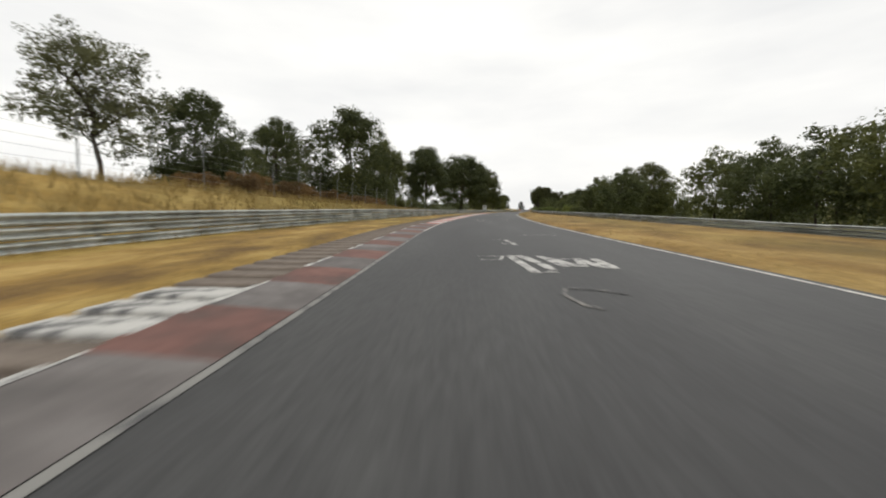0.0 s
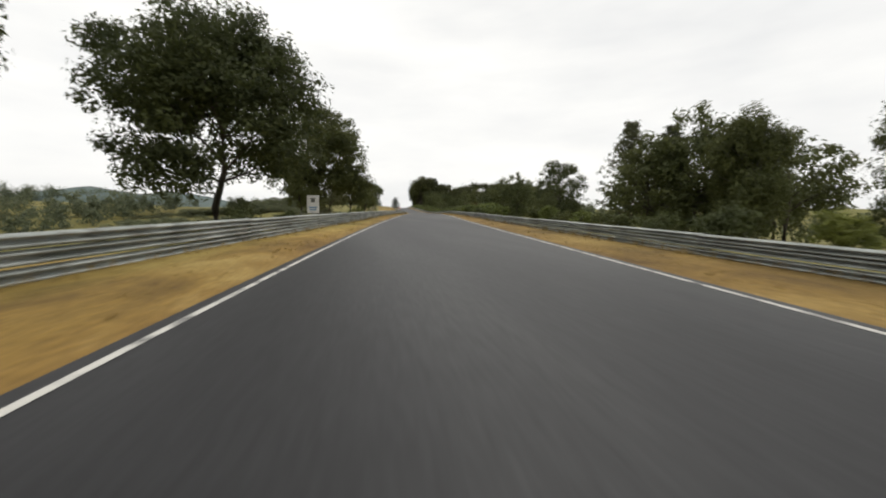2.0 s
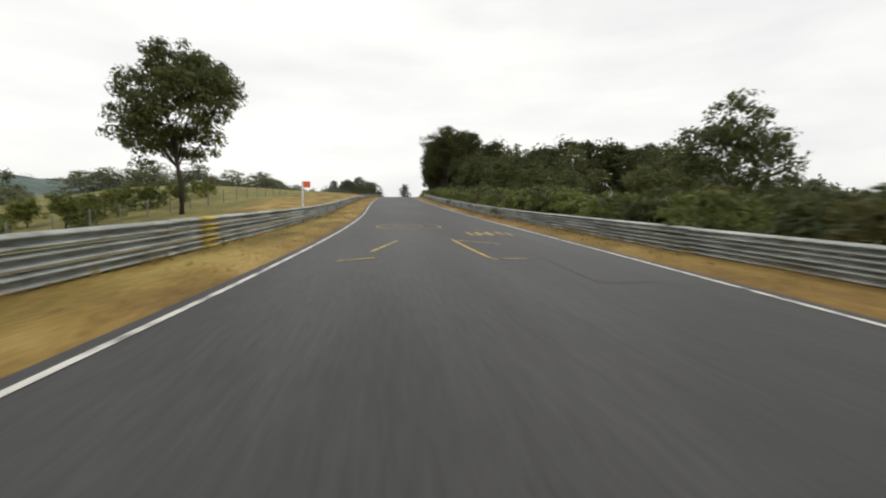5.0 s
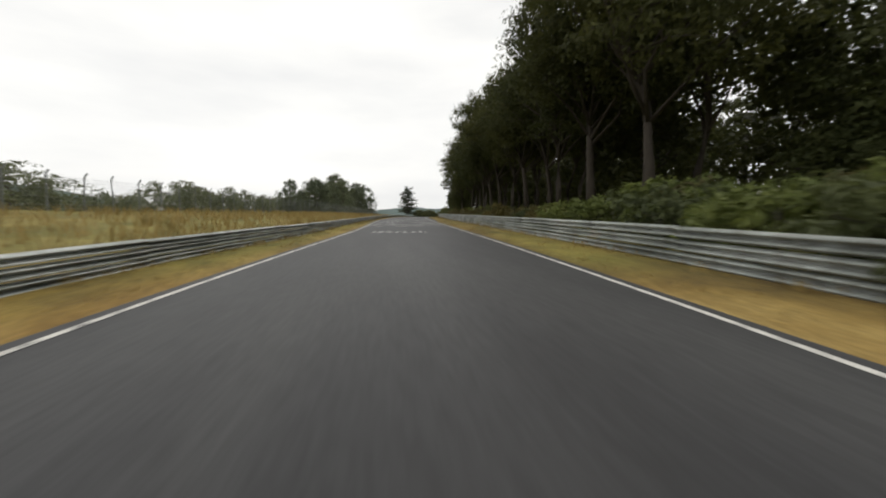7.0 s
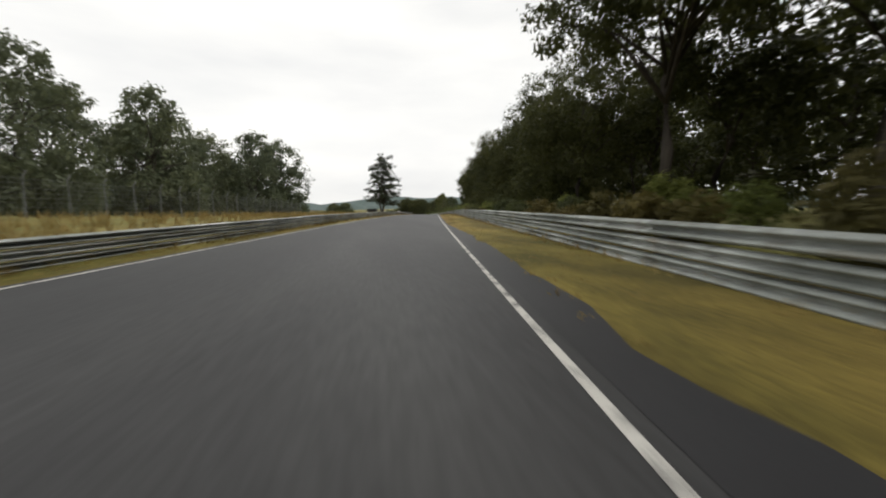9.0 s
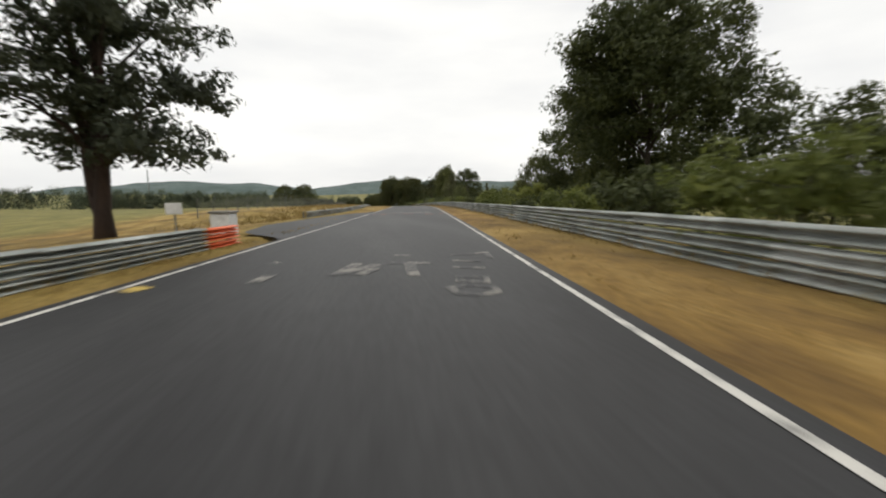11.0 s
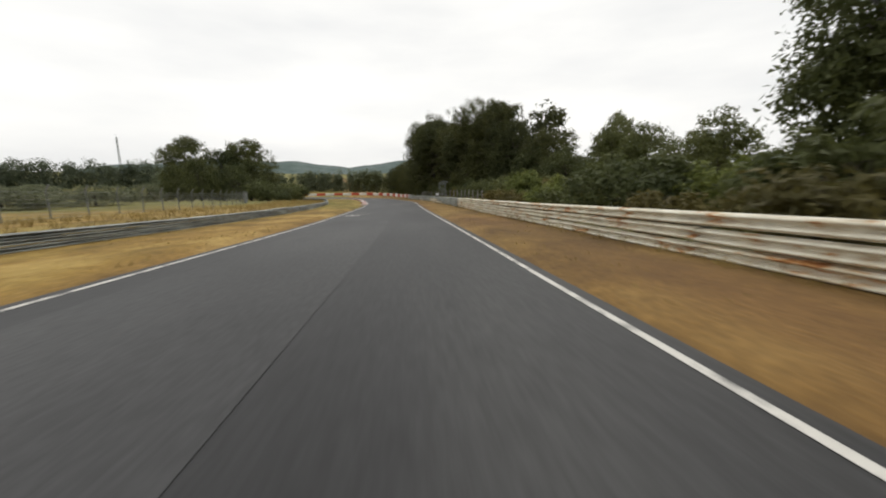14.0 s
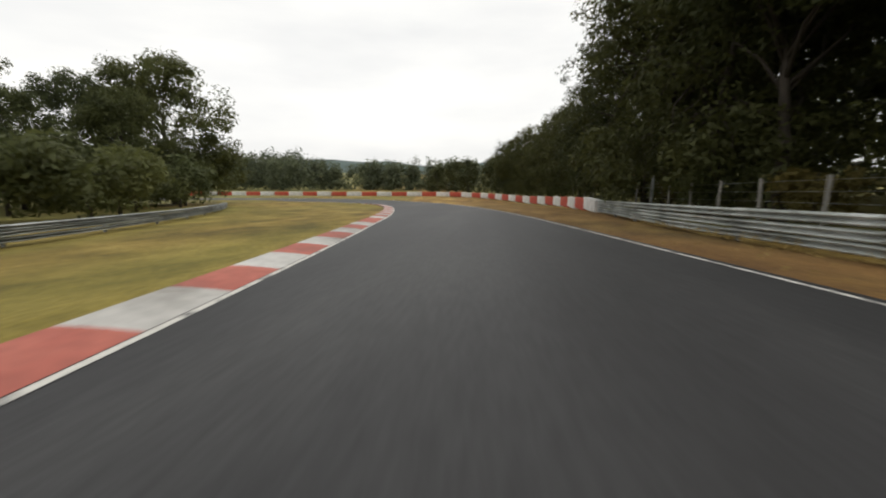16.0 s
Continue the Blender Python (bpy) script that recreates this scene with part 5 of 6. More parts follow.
flat_strokes("worn white painted patches by the edge line", [[(274.2, 2.76), (275.0, 2.4)], [(274.1, 2.57), (274.7, 2.24)], [(274.0, 1.9), (274.3, 1.61), (274.8, 1.35), (275.4, 1.68)], [(276.9, 2.88), (277.8, 2.21), (277.1, 1.13)], [(272.6, 2.44), (272.9, 2.34)], [(271.3, 2.57), (271.7, 2.54)], [(271.7, 2.04), (271.8, 1.97)], [(271.0, 2.12), (271.1, 1.91)]], CHALK, 0.2)
flat_strokes("large white painted zigzag across the lane", [[(279.1, 0.18), (280.1, 0.23)], [(280.1, 0.2), (279.6, -0.37), (279.2, -0.93)], [(280.2, -0.95), (279.2, -0.93)], [(278.5, 0.04), (278.7, -0.3), (278.7, -1.04)], [(281.8, 0.15), (281.2, -0.39)], [(281.1, -0.27), (281.2, -0.75)]], CHALK, 0.13)
flat_strokes("worn white painted strokes in a row", [[(280.5, 1.4), (280.9, 1.29), (280.5, 0.98), (281.0, 1.04)], [(281.5, 0.81), (280.8, 0.5)], [(281.7, 0.59), (280.8, 0.28)], [(279.8, 1.71), (280.1, 1.48), (280.3, 1.75), (280.6, 1.63)], [(279.5, 2.2), (280.0, 2.24), (279.7, 1.82), (279.6, 2.12)]], CHALK, 0.1)
flat_strokes("block of broad white painted strokes", [[(279.2, 2.88), (279.6, 2.99), (279.5, 2.65), (279.2, 2.63)], [(278.7, 2.29), (279.1, 2.3)], [(278.6, 2.16), (279.1, 2.15)], [(278.5, 2.04), (279.0, 1.99)], [(278.3, 1.83), (278.9, 1.77), (278.9, 1.37)], [(278.3, 1.8), (278.3, 1.63)], [(278.3, 1.53), (278.7, 1.19)]], CHALK, 0.12)
flat_strokes("large white painted bow open to one side", [[(289.9, -0.9), (289.8, -0.31), (289.8, 0.4), (289.9, 0.87), (290.3, 1.13), (290.8, 1.14), (291.0, 0.83), (291.1, 0.07), (291.0, -0.78)]], CHALK, 0.13)
flat_strokes("white painted loop with a leg", [[(292.4, 1.12), (292.2, 0.21), (291.7, 0.07), (291.4, -0.23), (291.5, -0.61), (291.9, -0.7), (292.1, -0.38), (292.4, 1.12)], [(291.7, 0.07), (291.5, 0.6), (291.3, 1.17)]], CHALK, 0.12)
flat_strokes("white painted double curve", [[(295.2, 1.24), (294.6, 1.28), (294.1, 0.9), (293.9, -0.18), (293.2, -0.57), (292.7, -0.28), (292.6, 0.48), (292.9, 1.14), (293.4, 1.28), (293.8, 0.97)], [(295.0, -0.12), (294.3, -0.51)]], CHALK, 0.12)
flat_strokes("broad white painted strokes by the edge line", [[(289.4, 2.7), (289.4, 2.2)], [(290.1, 3.34), (290.3, 2.54)], [(290.6, 3.53), (290.8, 3.25), (290.7, 2.9)], [(290.6, 2.83), (291.2, 3.04)], [(289.2, 2.14), (289.3, 1.97)]], CHALK, 0.2)
flat_strokes("worn white painted strokes", [[(290.9, 2.28), (291.2, 1.73)], [(290.7, 2.07), (290.8, 1.52)], [(290.4, 1.87), (290.6, 1.32)], [(291.5, 2.54), (290.9, 2.19)], [(291.9, 2.08), (291.5, 1.84)], [(292.8, 2.13), (292.3, 1.81), (292.6, 1.63), (292.1, 1.71)], [(291.7, 3.56), (291.9, 3.24)], [(291.8, 3.14), (292.1, 3.02), (292.6, 3.1)], [(293.2, 3.63), (293.7, 3.6)], [(292.7, 2.83), (293.3, 2.8), (292.9, 2.41)], [(293.2, 2.41), (294.6, 2.26), (295.4, 2.11)], [(293.8, 2.49), (296.6, 2.18)]], CHALK, 0.1)
flat_strokes("white painted curves and strokes", [[(303.8, 2.47), (304.2, 2.53), (304.2, 2.37), (303.7, 2.17), (303.7, 2.38)], [(303.8, 2.1), (303.9, 2.09)], [(303.7, 2.0), (303.9, 1.95)], [(303.9, 1.72), (303.9, 1.51)], [(304.6, 2.65), (305.3, 2.68)], [(304.6, 2.65), (304.5, 2.26)], [(304.9, 1.94), (304.9, 2.14), (304.6, 2.13), (304.3, 1.87), (304.3, 1.66), (304.6, 1.71)], [(304.8, 1.52), (304.7, 1.68), (304.5, 1.63), (304.4, 1.43), (304.7, 1.41)], [(304.3, 1.33), (304.8, 1.31)]], CHALK, 0.09)
flat_strokes("worn white painted strokes", [[(305.7, 2.45), (306.3, 2.46)], [(305.7, 2.17), (306.3, 2.14)], [(306.0, 2.02), (306.1, 1.78), (305.8, 1.59), (305.6, 1.74)], [(305.7, 1.48), (305.7, 1.06)]], CHALK, 0.09)
flat_strokes("white painted boxes and strokes", [[(152.2, 0.88), (152.5, 0.64), (153.0, 0.42)], [(152.0, 0.75), (152.3, 0.37)], [(153.0, 0.42), (151.5, 0.33)], [(153.3, 0.44), (152.9, 0.26), (153.3, 0.02), (152.9, -0.22), (153.5, -0.66), (153.3, -1.0)], [(152.4, -0.12), (152.4, -0.6), (151.8, -0.54), (151.8, -0.11), (152.4, -0.12)], [(153.6, -0.49), (154.0, -0.92), (153.6, -1.04), (153.0, -0.73)], [(153.4, -1.32), (153.8, -1.75), (153.4, -1.91), (153.4, -2.28)], [(152.5, -1.14), (152.5, -1.74), (151.8, -1.57), (151.9, -1.01), (152.5, -1.14)], [(153.9, -1.77), (152.5, -1.48)], [(153.1, -2.02), (152.3, -1.97), (152.1, -2.32), (152.3, -2.64)], [(153.6, -2.41), (153.0, -2.59), (152.3, -2.25)]], CHALK, 0.075)
flat_strokes("long faint painted stroke", [[(151.1, 0.84), (151.3, 0.25), (151.3, -0.29), (151.1, -0.91)], [(151.5, -0.74), (151.5, -1.09)], [(151.3, -1.48), (151.0, -1.59)], [(151.0, -0.97), (151.2, -1.38)]], FAINT, 0.09)
flat_strokes("white painted dashes", [[(156.7, 0.29), (156.7, 0.02)], [(157.1, -0.39), (156.2, -0.41)], [(157.1, -0.89), (156.2, -0.89)], [(157.0, -1.6), (156.1, -1.57)], [(156.6, -2.32), (155.9, -2.24)], [(154.8, -1.79), (154.7, -2.17)], [(154.1, -2.21), (153.4, -2.35)]], CHALK, 0.12)
flat_strokes("worn orange painted strokes", [[(420.0, 2.13), (420.4, 2.24), (420.5, 2.09)], [(420.2, 1.71), (420.7, 1.87), (420.8, 1.65), (420.8, 1.52)], [(420.2, 1.64), (420.4, 1.64), (420.7, 1.79)], [(420.3, 1.31), (420.7, 1.29), (421.1, 1.14)], [(420.8, 1.26), (420.3, 0.95)], [(420.3, 0.63), (421.2, 0.65), (421.1, 0.56), (420.2, 0.26), (421.0, 0.15)], [(420.1, -0.6), (421.0, -0.65), (421.0, -1.04)], [(420.5, -0.64), (420.6, -0.94)], [(420.1, -0.6), (420.1, -0.93)], [(420.8, -1.36), (420.2, -1.52)]], CHALK_RED, 0.16)
flat_strokes("white painted curves and strokes in a row", [[(422.0, 1.73), (422.3, 1.66), (422.2, 1.48), (422.8, 1.44), (422.4, 1.08)], [(423.2, 1.12), (422.8, 1.24), (422.4, 1.03), (422.5, 0.74), (423.2, 0.67), (423.2, 1.12)], [(422.5, 0.52), (422.9, 0.5), (423.0, 0.13), (422.5, 0.12), (422.5, 0.52)], [(423.2, 0.34), (423.0, 0.04), (423.2, -0.2)], [(422.4, -0.1), (422.9, -0.14), (422.9, -0.43), (422.5, -0.37), (422.4, -0.1)], [(423.1, -0.5), (423.0, -1.04)], [(422.4, -0.65), (422.7, -0.84), (422.4, -0.96)]], CHALK, 0.09)
flat_strokes("faint white painted rings and bars in a column", [[(401.8, -0.26), (401.6, -0.31), (401.5, -0.5), (401.6, -0.65), (401.8, -0.66), (401.9, -0.41), (401.8, -0.26)], [(402.3, -0.35), (402.3, -0.67), (402.0, -0.63), (402.1, -0.33)], [(402.9, -0.38), (402.8, -0.74)], [(403.9, -0.44), (404.1, -0.92)], [(403.4, -0.42), (403.3, -0.77)], [(404.2, -0.97), (403.6, -0.94)]], FAINT, 0.09)
flat_strokes("faint white painted strokes", [[(402.5, 0.9), (403.3, 0.77)], [(402.6, 0.84), (403.2, 0.52)], [(402.5, 0.65), (403.0, 0.49)], [(403.3, 0.37), (403.2, -0.12)], [(403.2, 0.13), (402.4, 0.07)], [(404.0, 0.36), (403.9, 0.11)], [(402.2, 1.61), (402.6, 1.59)], [(403.4, 1.91), (403.5, 1.8)]], FAINT, 0.14)
flat_strokes("worn yellow paint patch by the edge line", [[(401.9, 2.62), (402.1, 2.53)]], CHALK_YELLOW, 0.2)
flat_strokes("faint painted bars", bars(431.0, 431.9, 1.5, 0.6, 4, 36) + bars(433.8, 434.4, -0.9, -1.6, 4, 37) + bars(440.4, 441.0, -1.5, -2.1, 3, 38), FAINT, 0.08)


def road_text(words, s, d, high, wide, mat):
    """Words on the road, to be read by a driver coming up to them."""
    cu = bpy.data.curves.new("road_marking", "FONT")
    cu.body, cu.size, cu.align_x, cu.offset = words, 1.0, "CENTER", 0.02
    tmp = bpy.data.objects.new("road_marking", cu)
    me = bpy.data.meshes.new_from_object(tmp)
    bpy.data.objects.remove(tmp)
    p = spot(s, d, 0.008, False)
    m = Matrix.Translation(p) @ pose(0, 0, 0, 0, 0, heading(s)) @ Matrix.Diagonal((wide, high, 1, 1))
    me.transform(m)
    me.materials.append(mat)
    return part_of("road_marking", me, None, road, "white painted letters on the asphalt")


road_text("Gelsenkirchen", 176.9, -0.68, 1.15, 0.66, CHALK)
road_text("9808DaFe", 170.8, -1.35, 0.85, 0.9, CHALK)
road_text("24", 285.7, 1.86, 1.1, 1.05, CHALK)
road_text("Resse", 178.4, -1.45, 1.1, 0.9, FAINT)
road_text("E 36", 438.4, -1.1, 1.0, 0.66, FADED)
flat_strokes("small painted bars", bars(438.1, 438.3, -1.0, -1.4, 4, 39), FAINT, 0.04)
flat_strokes("bright yellow painted bars by the edge line", [ring(456.4, -1.85, 0.42, 0.28, 130, -130), [(456.9, -2.35), (456.0, -2.35)], [(456.9, -2.35), (456.9, -2.85)], [(456.45, -2.4), (456.45, -2.8)], [(456.0, -2.35), (456.0, -2.9)]], BRIGHT_YELLOW, 0.13)
flat_strokes("faint painted strokes", [[(455.4, 0.8), (455.8, 0.1)], [(455.9, 0.7), (455.5, 0.75)], [(455.9, 0.05), (456.1, -0.02)]], FAINT, 0.07)
flat_strokes("faint chalk strokes", [[(481.2, 2.61), (480.1, 2.03)], [(481.4, 2.81), (480.8, 2.36)], [(478, 2.17), (478.1, 1.95)], [(478.5, 1.8), (478.4, 1.33)], [(478.5, 2.27), (479.3, 2.45)]], CHALK, 0.05)
flat_strokes("worn white painted ring", [ring(515.8, 2.55, 0.3, 0.26), [(515.5, 2.6), (516.1, 2.5)]], CHALK, 0.13)
flat_strokes("faint painted strokes", bars(516.6, 517.4, 2.7, 1.9, 3, 40) + [[(519.2, 2.5), (518.4, 1.6)]], FAINT, 0.07)
flat_strokes("faint white painted bars", bars(534.5, 535.1, 0.9, -1.2, 7, 41) + bars(535.7, 536.1, 0.3, -1.0, 4, 42), FAINT, 0.06)


# ---- fences ----
WIRE = two_scale("thin_fence_wire", (0.16, 0.17, 0.17), (0.24, 0.25, 0.25), (0.3, 0.31, 0.31), 2, 10, 0.5, metal=0.4, bumped=0)


def fence(label, points, spacing, height, wires, post_mat, cranked=False, thick=0.035, mesh=0):
    """Posts with wires between them along (s, d) points."""
    line = spline(points, 0.5)
    run = np.r_[0, np.cumsum(np.hypot(*np.diff(line, axis=0).T))]
    n = int(run[-1] / spacing)
    feet = [spot(float(np.interp(k * spacing, run, line[:, 0])), float(np.interp(k * spacing, run, line[:, 1]))) for k in range(n + 1)]
    thing = tagged(new("fence"), label, "fence", "fences along the track")
    thing.matrix_world = Matrix.Translation(feet[0])
    bm = bmesh.new()
    top = Vector((0, 0, height))
    pts = [Vector((0, 0, -0.3)), Vector((0, 0, height * 0.5)), top] + ([top + Vector((0.12, 0, 0.2))] if cranked else [])
    tube(bm, pts, [thick] * len(pts), 6)
    pm = bpy.data.meshes.new("post")
    bm.to_mesh(pm)
    bm.free()
    pm.materials.append(post_mat)
    rng = random.Random(n)
    for k, f in enumerate(feet):
        ob = part_of("post", pm, None, thing)
        ob.matrix_basis = Matrix.Translation(f - feet[0]) @ pose(0, 0, 0, rng.uniform(-2.5, 2.5), rng.uniform(-2.5, 2.5), heading(0))
    for w in range(wires):
        bm = bmesh.new()
        z = height * (w + 0.6) / wires
        tube(bm, [f - feet[0] + Vector((0, 0, z)) for f in feet], [0.0045] * len(feet), 3)
        part("wire", bm, WIRE, thing)
    if mesh:  # upright wires of the netting
        bm = bmesh.new()
        for f, g in zip(feet, feet[1:]):
            for k in range(mesh):
                q = f.lerp(g, (k + 0.5) / mesh) - feet[0]
                tube(bm, [q + Vector((0, 0, 0.05)), q + Vector((0, 0, height))], [0.0035, 0.0035], 3)
        part("netting", bm, WIRE, thing, "fine grey upright wires")
    return thing


fence("tall cranked wire fence on the grass bank", [(-20, 11.5), (8, 10.5), (36, 8.6), (52, 7.6)], 2.4, 1.6, 6, POST_STEEL, True, 0.024)
fence("low wire fence with grey posts beyond the rail", [(100, 7.2), (130, 8.5), (150, 9.5)], 3.0, 0.9, 4, POST_STEEL)
fence("wire fence round a green plot", [(193, 14.3), (203, 12.6), (212, 11.0), (224, 10.0)], 1.7, 0.9, 4, CONCRETE)
fence("wire fence with grey posts on the grass bank", [(262, 15), (300, 14), (345, 13.5), (372, 15)], 1.75, 1.45, 9, POST_STEEL, True, mesh=10)
fence("long wire mesh fence behind the straw bank", [(424, 13), (460, 12), (500, 12), (536, 13.5), (560, 17)], 1.9, 1.0, 8, POST_STEEL, True, 0.028, mesh=12)
fence("grey post and wire fence in front of the woods", [(526, -5.4), (545, -7.0), (560, -7.8), (574, -10.6), (590, -12.8)], 2.1, 0.95, 4, CONCRETE, False, 0.045)


# ---- red and white blocks ----
def block_mesh(mat):
    bm = bmesh.new()
    box(bm, (0.36, 2.3, 0.62), pose(0, 0, 0.27), 0.03)
    me = bpy.data.meshes.new("block")
    bm.to_mesh(me)
    bm.free()
    me.materials.append(mat)
    return me


BLOCKS = [block_mesh(BLOCK_WHITE), block_mesh(BLOCK_RED)]
wall_line = spline([(573, -8.3), (585, -9.9), (598, -9.4), (609, -7.0), (615, -2.0), (617, 5), (618, 14), (620, 26), (622, 44)], 0.4)
wall_run = np.r_[0, np.cumsum(np.hypot(*np.diff(wall_line, axis=0).T))]
for k in range(int(wall_run[-1] / 2.36)):
    u = (k + 0.5) * 2.36
    p = [spot(float(np.interp(v, wall_run, wall_line[:, 0])), float(np.interp(v, wall_run, wall_line[:, 1])), 0.0, False) for v in (u - 1, u, u + 1)]
    t = p[2] - p[0]
    red = k % 2 == 1
    block = new("barrier_block")
    block.matrix_world = Matrix.Translation(p[1]) @ pose(0, 0, 0, 0, 0, math.degrees(math.atan2(t.y, t.x)) - 90)
    part_of("block", BLOCKS[1 if red else 0], None, block)
    tagged(block, "red painted concrete barrier block at the outside of the bend" if red else "white painted concrete barrier block at the outside of the bend", "barrier", "red and white blocks")


# ---- signs, posts and small buildings ----
def stand(name, s, d, label, category, up=0.0):
    ob = new(name)
    ob.matrix_world = Matrix.Translation(spot(s, d, up)) @ pose(0, 0, 0, 0, 0, heading(s))
    return tagged(ob, label, category)


def bars_on(parent, name, mat, rows, label=""):
    """Plain bars in place of lettering: centre x, z, width, height on the face towards -y."""
    for x, z, w, h, y in rows:
        part(name, box(bmesh.new(), (w, 0.006, h), pose(x, y, z)), mat, parent, label)


sign = stand("road_sign", 112, 9.7, "white sign with a blue lower panel on one post", "sign")
part("pole", tube(bmesh.new(), [Vector((0, 0, -0.3)), Vector((0, 0, 1.6))], [0.04, 0.04], 10), POST_STEEL, sign)
board = part("board", box(bmesh.new(), (1.05, 0.04, 1.55), pose(0, -0.06, 2.0), 0.01), SIGN_WHITE, sign)
bars_on(board, "lettering", SIGN_BLUE, [(0, 1.72, 0.7, 0.11, -0.084), (0, 1.52, 0.55, 0.11, -0.084)])
bars_on(board, "lettering", POST_STEEL, [(0, 2.5, 0.5, 0.07, -0.084), (0, 2.32, 0.35, 0.3, -0.084)])

marker = stand("marker_post", 197, 3.75, "white marker post with an orange board behind the rail", "marker")
part("pole", tube(bmesh.new(), [Vector((0, 0, -0.3)), Vector((0, 0, 1.5))], [0.035, 0.03], 8), SIGN_WHITE, marker)
part("board", box(bmesh.new(), (0.26, 0.03, 0.24), pose(0.17, 0, 1.36), 0.006), ORANGE, marker, "orange board")

booth = stand("marshal_booth", 406.5, 11.6, "small dark flat-roofed marshal booth in the grass", "booth")
part("wall", box(bmesh.new(), (1.9, 1.9, 1.5), pose(0, 0, 0.75), 0.02), BOOTH, booth)
part("roof", box(bmesh.new(), (2.3, 2.3, 0.1), pose(0, 0, 1.56), 0.02), BOOTH, booth)
# closed wall: a black panel paints the shade inside the hatch
part("hatch", box(bmesh.new(), (1.2, 0.04, 0.5), pose(0, -0.965, 1.1), 0.01), HATCH_SHADE_AND_BOARD, booth, "black panel standing in for the shade of an open hatch")
cabinet = stand("electrical_cabinet", 409.6, 5.2, "grey electrical cabinet beside the end of the rail", "cabinet")
part("body", box(bmesh.new(), (0.5, 0.5, 0.62), pose(0, 0, 0.31), 0.02), SIGN_WHITE, cabinet)
part("lid", box(bmesh.new(), (0.58, 0.58, 0.06), pose(0, 0, 0.65), 0.015), CONCRETE, cabinet)
box_sign = stand("notice_box", 402.5, 6.8, "small white box on a post beside the rail", "box")
part("pole", tube(bmesh.new(), [Vector((0, 0, -0.3)), Vector((0, 0, 0.5))], [0.03, 0.03], 8), POST_STEEL, box_sign)
part("box", box(bmesh.new(), (0.36, 0.2, 0.28), pose(0, 0, 0.58), 0.02), SIGN_WHITE, box_sign)
small_sign = stand("roadside_sign", 409.5, 6.4, "small white sign behind the orange barriers", "sign")
part("pole", tube(bmesh.new(), [Vector((0, 0, -0.3)), Vector((0, 0, 0.8))], [0.025, 0.025], 8), POST_STEEL, small_sign)
part("board", box(bmesh.new(), (0.42, 0.03, 0.3), pose(0, -0.03, 0.85), 0.006), SIGN_WHITE, small_sign)

mast = stand("radio_mast", 795, 129.5, "thin grey radio mast above the distant woods", "mast", -5.0)
for k in range(3):
    a = k * 2.094
    part("leg", tube(bmesh.new(), [Vector((math.cos(a) * 0.9, math.sin(a) * 0.9, -1)), Vector((math.cos(a) * 0.35, math.sin(a) * 0.35, 31))], [0.16, 0.12], 6), POST_STEEL, mast)
for k in range(15):
    part("brace", tube(bmesh.new(), [Vector((math.cos(k * 2.1) * 0.8, math.sin(k * 2.1) * 0.8, 2 * k)), Vector((math.cos(k * 2.1 + 2.1) * 0.7, math.sin(k * 2.1 + 2.1) * 0.7, 2 * k + 2))], [0.09, 0.09], 4), POST_STEEL, mast)
part("aerial", tube(bmesh.new(), [Vector((0, 0, 30)), Vector((0, 0, 33))], [0.1, 0.05], 6), POST_STEEL, mast)

dark_board = stand("billboard", 510, 17.1, "dark board with a pale bar on two posts behind the fence", "board")
for x in (-0.45, 0.45):
    part("pole", tube(bmesh.new(), [Vector((x, 0, -0.3)), Vector((x, 0, 1.2))], [0.05, 0.05], 8), POST_STEEL, dark_board)
panel = part("board", box(bmesh.new(), (1.5, 0.08, 0.62), pose(0, -0.08, 1.15), 0.01), HATCH_SHADE_AND_BOARD, dark_board)
bars_on(panel, "lettering", SIGN_WHITE, [(0.05, 1.1, 1.0, 0.16, -0.124)])

gate = stand("catch_fence_frame", 548.4, -7.5, "grey steel catch-fence frame standing behind the rail", "fence frame")
for y in (-1.5, 1.5):
    part("pole", tube(bmesh.new(), [Vector((0, y, -0.3)), Vector((0, y, 1.75)), Vector((0.32, y, 2.05))], [0.045, 0.045, 0.035], 8), POST_STEEL, gate)
for z, x in ((0.5, 0), (1.1, 0), (1.75, 0), (2.05, 0.32)):
    part("rail", tube(bmesh.new(), [Vector((x, -1.5, z)), Vector((x, 1.5, z))], [0.03, 0.03], 6), POST_STEEL, gate)
for k in range(19):
    y = -1.35 + 0.15 * k
    part("wire", tube(bmesh.new(), [Vector((0, y, 0.3)), Vector((0, y, 1.75)), Vector((0.32, y, 2.05))], [0.006] * 3, 3), WIRE, gate)
case = stand("white_case", 547.0, -6.5, "white box on a short post behind the guardrail", "box")
part("box", box(bmesh.new(), (0.28, 0.34, 0.24), pose(0, 0, 0.58), 0.02), SIGN_WHITE, case)
part("bracket", box(bmesh.new(), (0.08, 0.08, 0.75), pose(0, 0, 0.10), 0.01), POST_STEEL, case)
tall_post = stand("steel_post", 500, -5.2, "pale steel post behind the rail", "post")
part("pole", tube(bmesh.new(), [Vector((0, 0, -0.3)), Vector((0, 0, 1.15))], [0.05, 0.045], 8), SIGN_WHITE, tall_post)
second_post = stand("steel_post", 569, -8.6, "tall grey steel post in front of the woods", "post")
part("pole", tube(bmesh.new(), [Vector((0, 0, -0.3)), Vector((0, 0, 1.35))], [0.06, 0.05], 8), POST_STEEL, second_post)


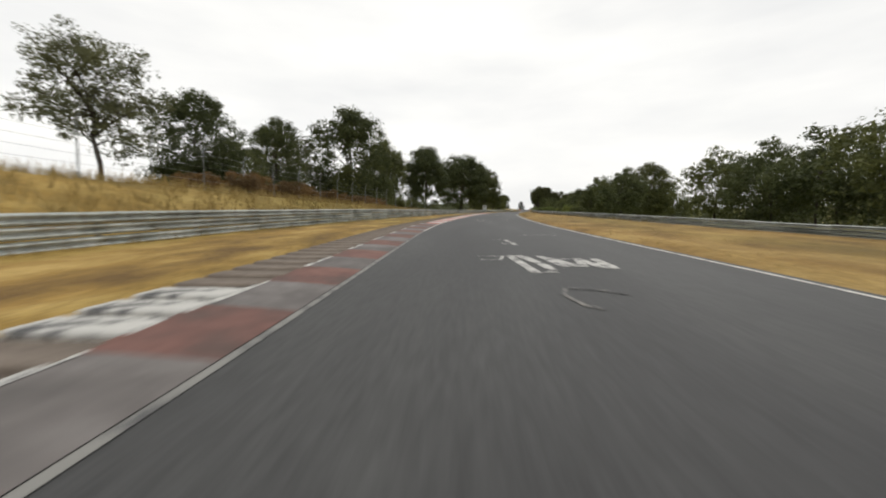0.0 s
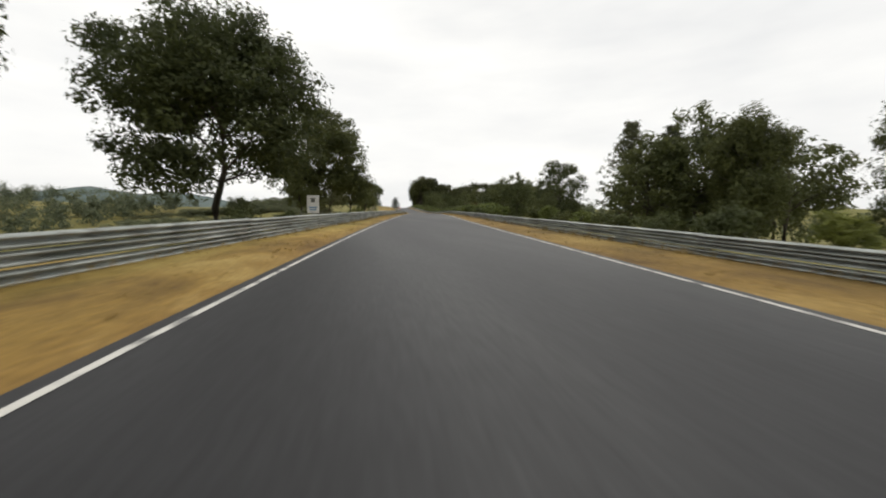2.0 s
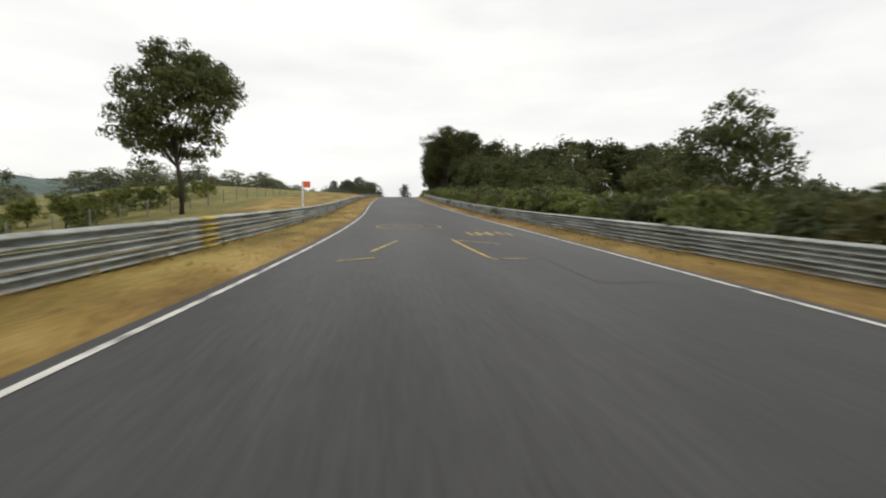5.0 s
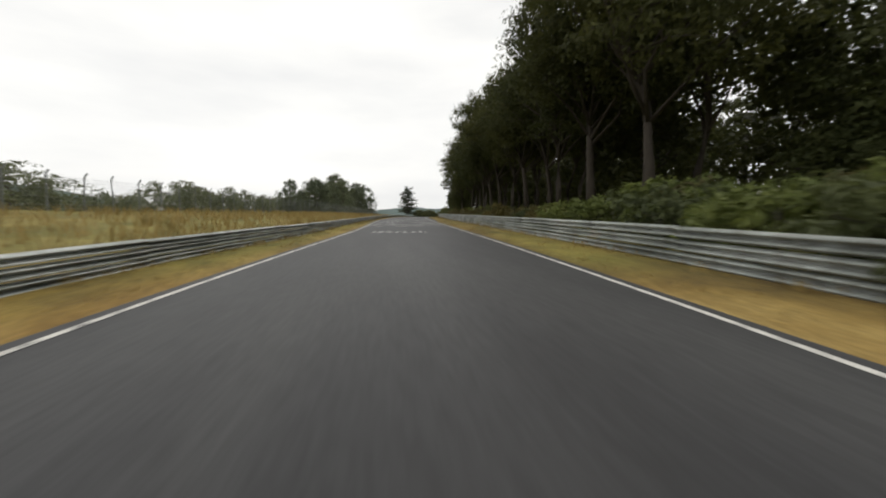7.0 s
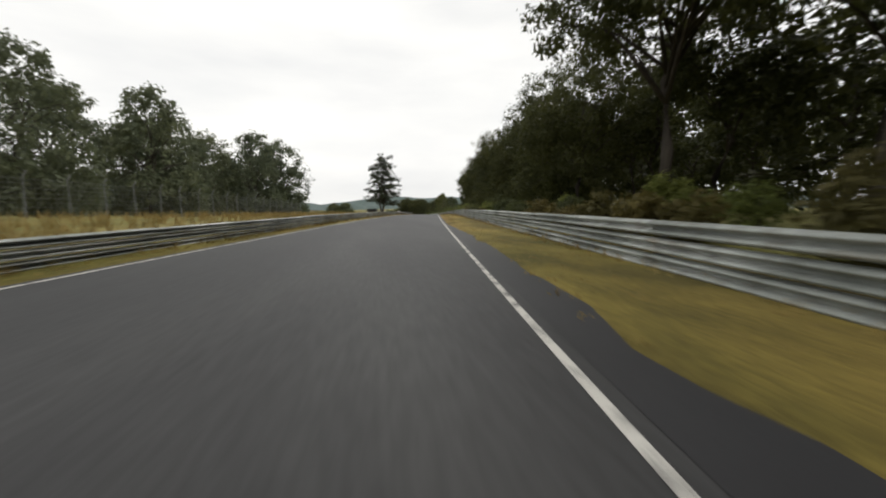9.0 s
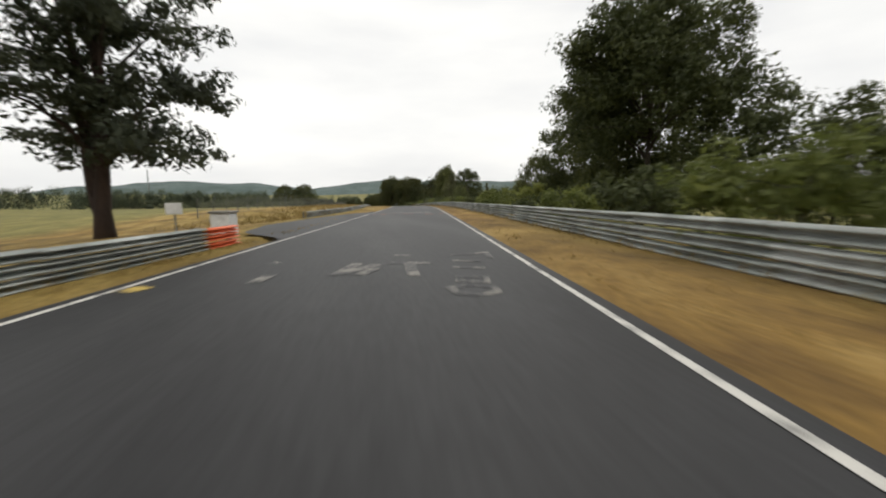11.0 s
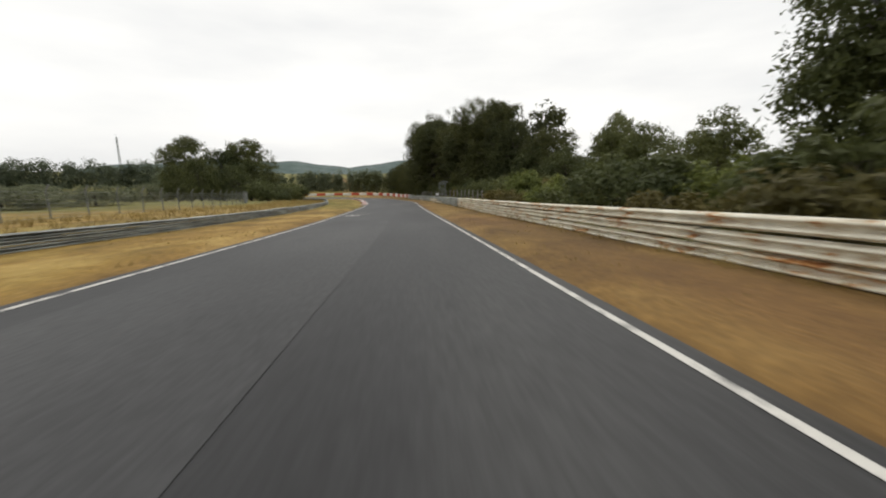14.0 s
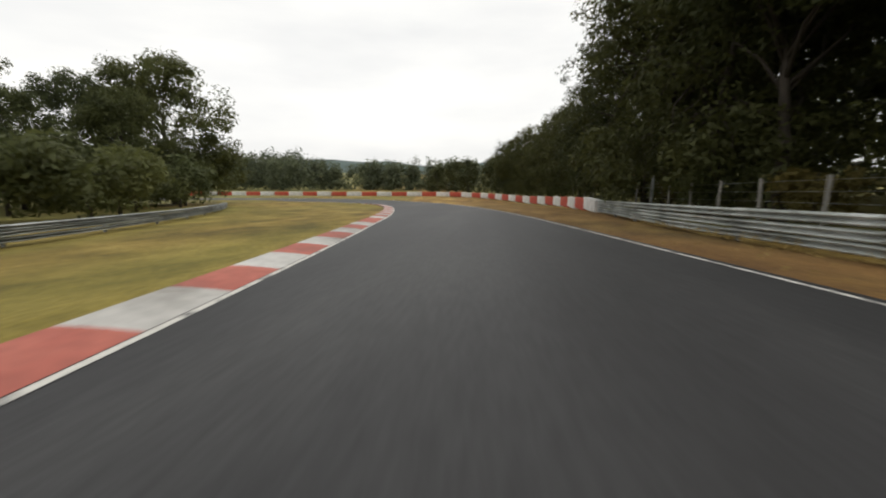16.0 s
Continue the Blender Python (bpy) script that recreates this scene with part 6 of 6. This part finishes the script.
# ---- grass ----
def tufts(label, count, place, seed, low, high):
    """Clumps of dry stalks: place(rng) gives s and d."""
    rng = random.Random(seed)
    verts, faces = [], []
    for _ in range(count):
        s, d = place(rng)
        p = spot(s, d)
        for _ in range(4):
            a, h = rng.uniform(0, 6.28), rng.uniform(low, high)
            lean = Vector((rng.gauss(0, 0.3) * h, rng.gauss(0, 0.3) * h, h))
            side = Vector((math.cos(a), math.sin(a), 0)) * (0.012 + 0.012 * h)
            q = p + Vector((rng.gauss(0, 0.07), rng.gauss(0, 0.07), 0))
            n = len(verts)
            verts += [q - side, q + side, q + lean]
            faces.append((n, n + 1, n + 2))
    me = raw("grass", verts, faces)
    me.materials.append(BLADE)
    return tagged(new("grass", me), label, "grass", kind="stuff")


def beyond(table, s0, s1, d0, d1, sign=1):
    def place(rng):
        s = rng.uniform(s0, s1)
        return s, at(table, s) + sign * (d0 + (d1 - d0) * rng.random() ** 1.5)
    return place


tufts("tall straw and seed heads on the bank behind the rail", 5200, beyond(RAIL_L, -10, 58, 0.5, 9), 1, 0.2, 0.5)
tufts("dry grass along the foot of the guardrail", 5000, beyond(RAIL_L, 0, 405, -0.25, 0.3), 2, 0.05, 0.16)
tufts("tall dry grass on the bank beside the straight", 5200, beyond(RAIL_L, 255, 372, 0.4, 9), 3, 0.15, 0.42)
tufts("tall straw grass behind the set-back rail", 5000, beyond(RAIL_L2, 415, 560, 0.4, 6), 4, 0.10, 0.28)
tufts("dry straw along the foot of the weathered guardrail", 6500, beyond(RAIL_R, 20, 565, -0.3, 0.35, -1), 5, 0.05, 0.18)
tufts("short dry grass on the straw-coloured verge", 5000, lambda r: (lambda s: (s, at(EDGE_L, s) + 0.4 + (at(RAIL_L if s < 411 else RAIL_L2, s) - at(EDGE_L, s) - 0.4) * r.random()))(r.uniform(66, 545)), 6, 0.02, 0.07)
tufts("short dry grass on the brown earthy verge", 5000, lambda r: (lambda s: (s, at(EDGE_R, s) - 0.4 + (at(RAIL_R, s) - at(EDGE_R, s) + 0.4) * r.random()))(r.uniform(5, 560)), 7, 0.02, 0.07)


DARK = two_scale("fresh_dark_asphalt", (0.020, 0.020, 0.022), (0.027, 0.027, 0.029), (0.036, 0.036, 0.038), 0.3, 40, 0.6, bumped=0.2, dist=0.003)
# ---- road surface: repairs and the mouth of a service lane ----
def patch(s0, s1, d0, d1, mat, label, skew=0.0):
    a = [spot(s, d0 + skew * (s - s0), 0.003, False) for s in np.linspace(s0, s1, 12)]
    b = [spot(s, d1 + skew * (s - s0), 0.003, False) for s in np.linspace(s0, s1, 12)]
    return part_of("asphalt_patch", ribbon("asphalt_patch", a, b, mat, 0.0), mat, road, label)


patch(444, 458, 1.2, -0.45, PATCH, "worn lighter asphalt lane", -0.02)
patch(455.6, 457.0, -0.7, -1.5, PATCH, "grey repaired rectangle in the asphalt")
patch(470, 512, 2.2, 0.35, PATCH, "worn lighter asphalt lane", 0.012)
patch(184, 191, -1.9, -2.5, DARK, "dark tar repair strip", -0.03)


def shoulder(s0, s1, wide, seed, label):
    """A strip of old asphalt outside the right-hand edge line, its outer rim eaten by the grass."""
    a, b = [], []
    for q in np.arange(s0, s1, 0.5):
        f = min(1, (q - s0) / 8, (s1 - q) / 8)
        edge = smooth_at(EDGE_R, q)
        a.append(spot(q, edge - 0.085, 0.003, False))
        b.append(spot(q, edge - 0.14 - wide * f * (0.75 + 0.5 * noise.noise(Vector((q * 0.7, seed, 0)))), 0.003, False))
    return part_of("shoulder", ribbon("shoulder", a, b, DARK, 0.0), DARK, road, label)


shoulder(281, 340, 0.5, 3, "dark asphalt shoulder with a ragged rim")
shoulder(128, 170, 0.12, 5, "narrow asphalt rim outside the edge line")


def apron(outer, label):
    """Asphalt at the mouth of a side lane: s and outer offset along the left-hand edge."""
    run = np.arange(outer[0][0], outer[-1][0], 0.4)
    a = [spot(q, at(outer, q) + 0.06 * noise.noise(Vector((q * 1.3, 9, 0))), 0.055, False) for q in run]
    b = [spot(q, smooth_at(EDGE_L, q) + 0.085, 0.004, False) for q in run]
    return part_of("apron", ribbon("apron", a, b, PATCH, 0.0), PATCH, road, label)


apron([(406.6, 2.9), (408, 4.1), (411, 4.6), (416, 4.2), (420, 3.6), (422.8, 2.75), (424.8, 2.55)], "worn asphalt at the mouth of a side lane")
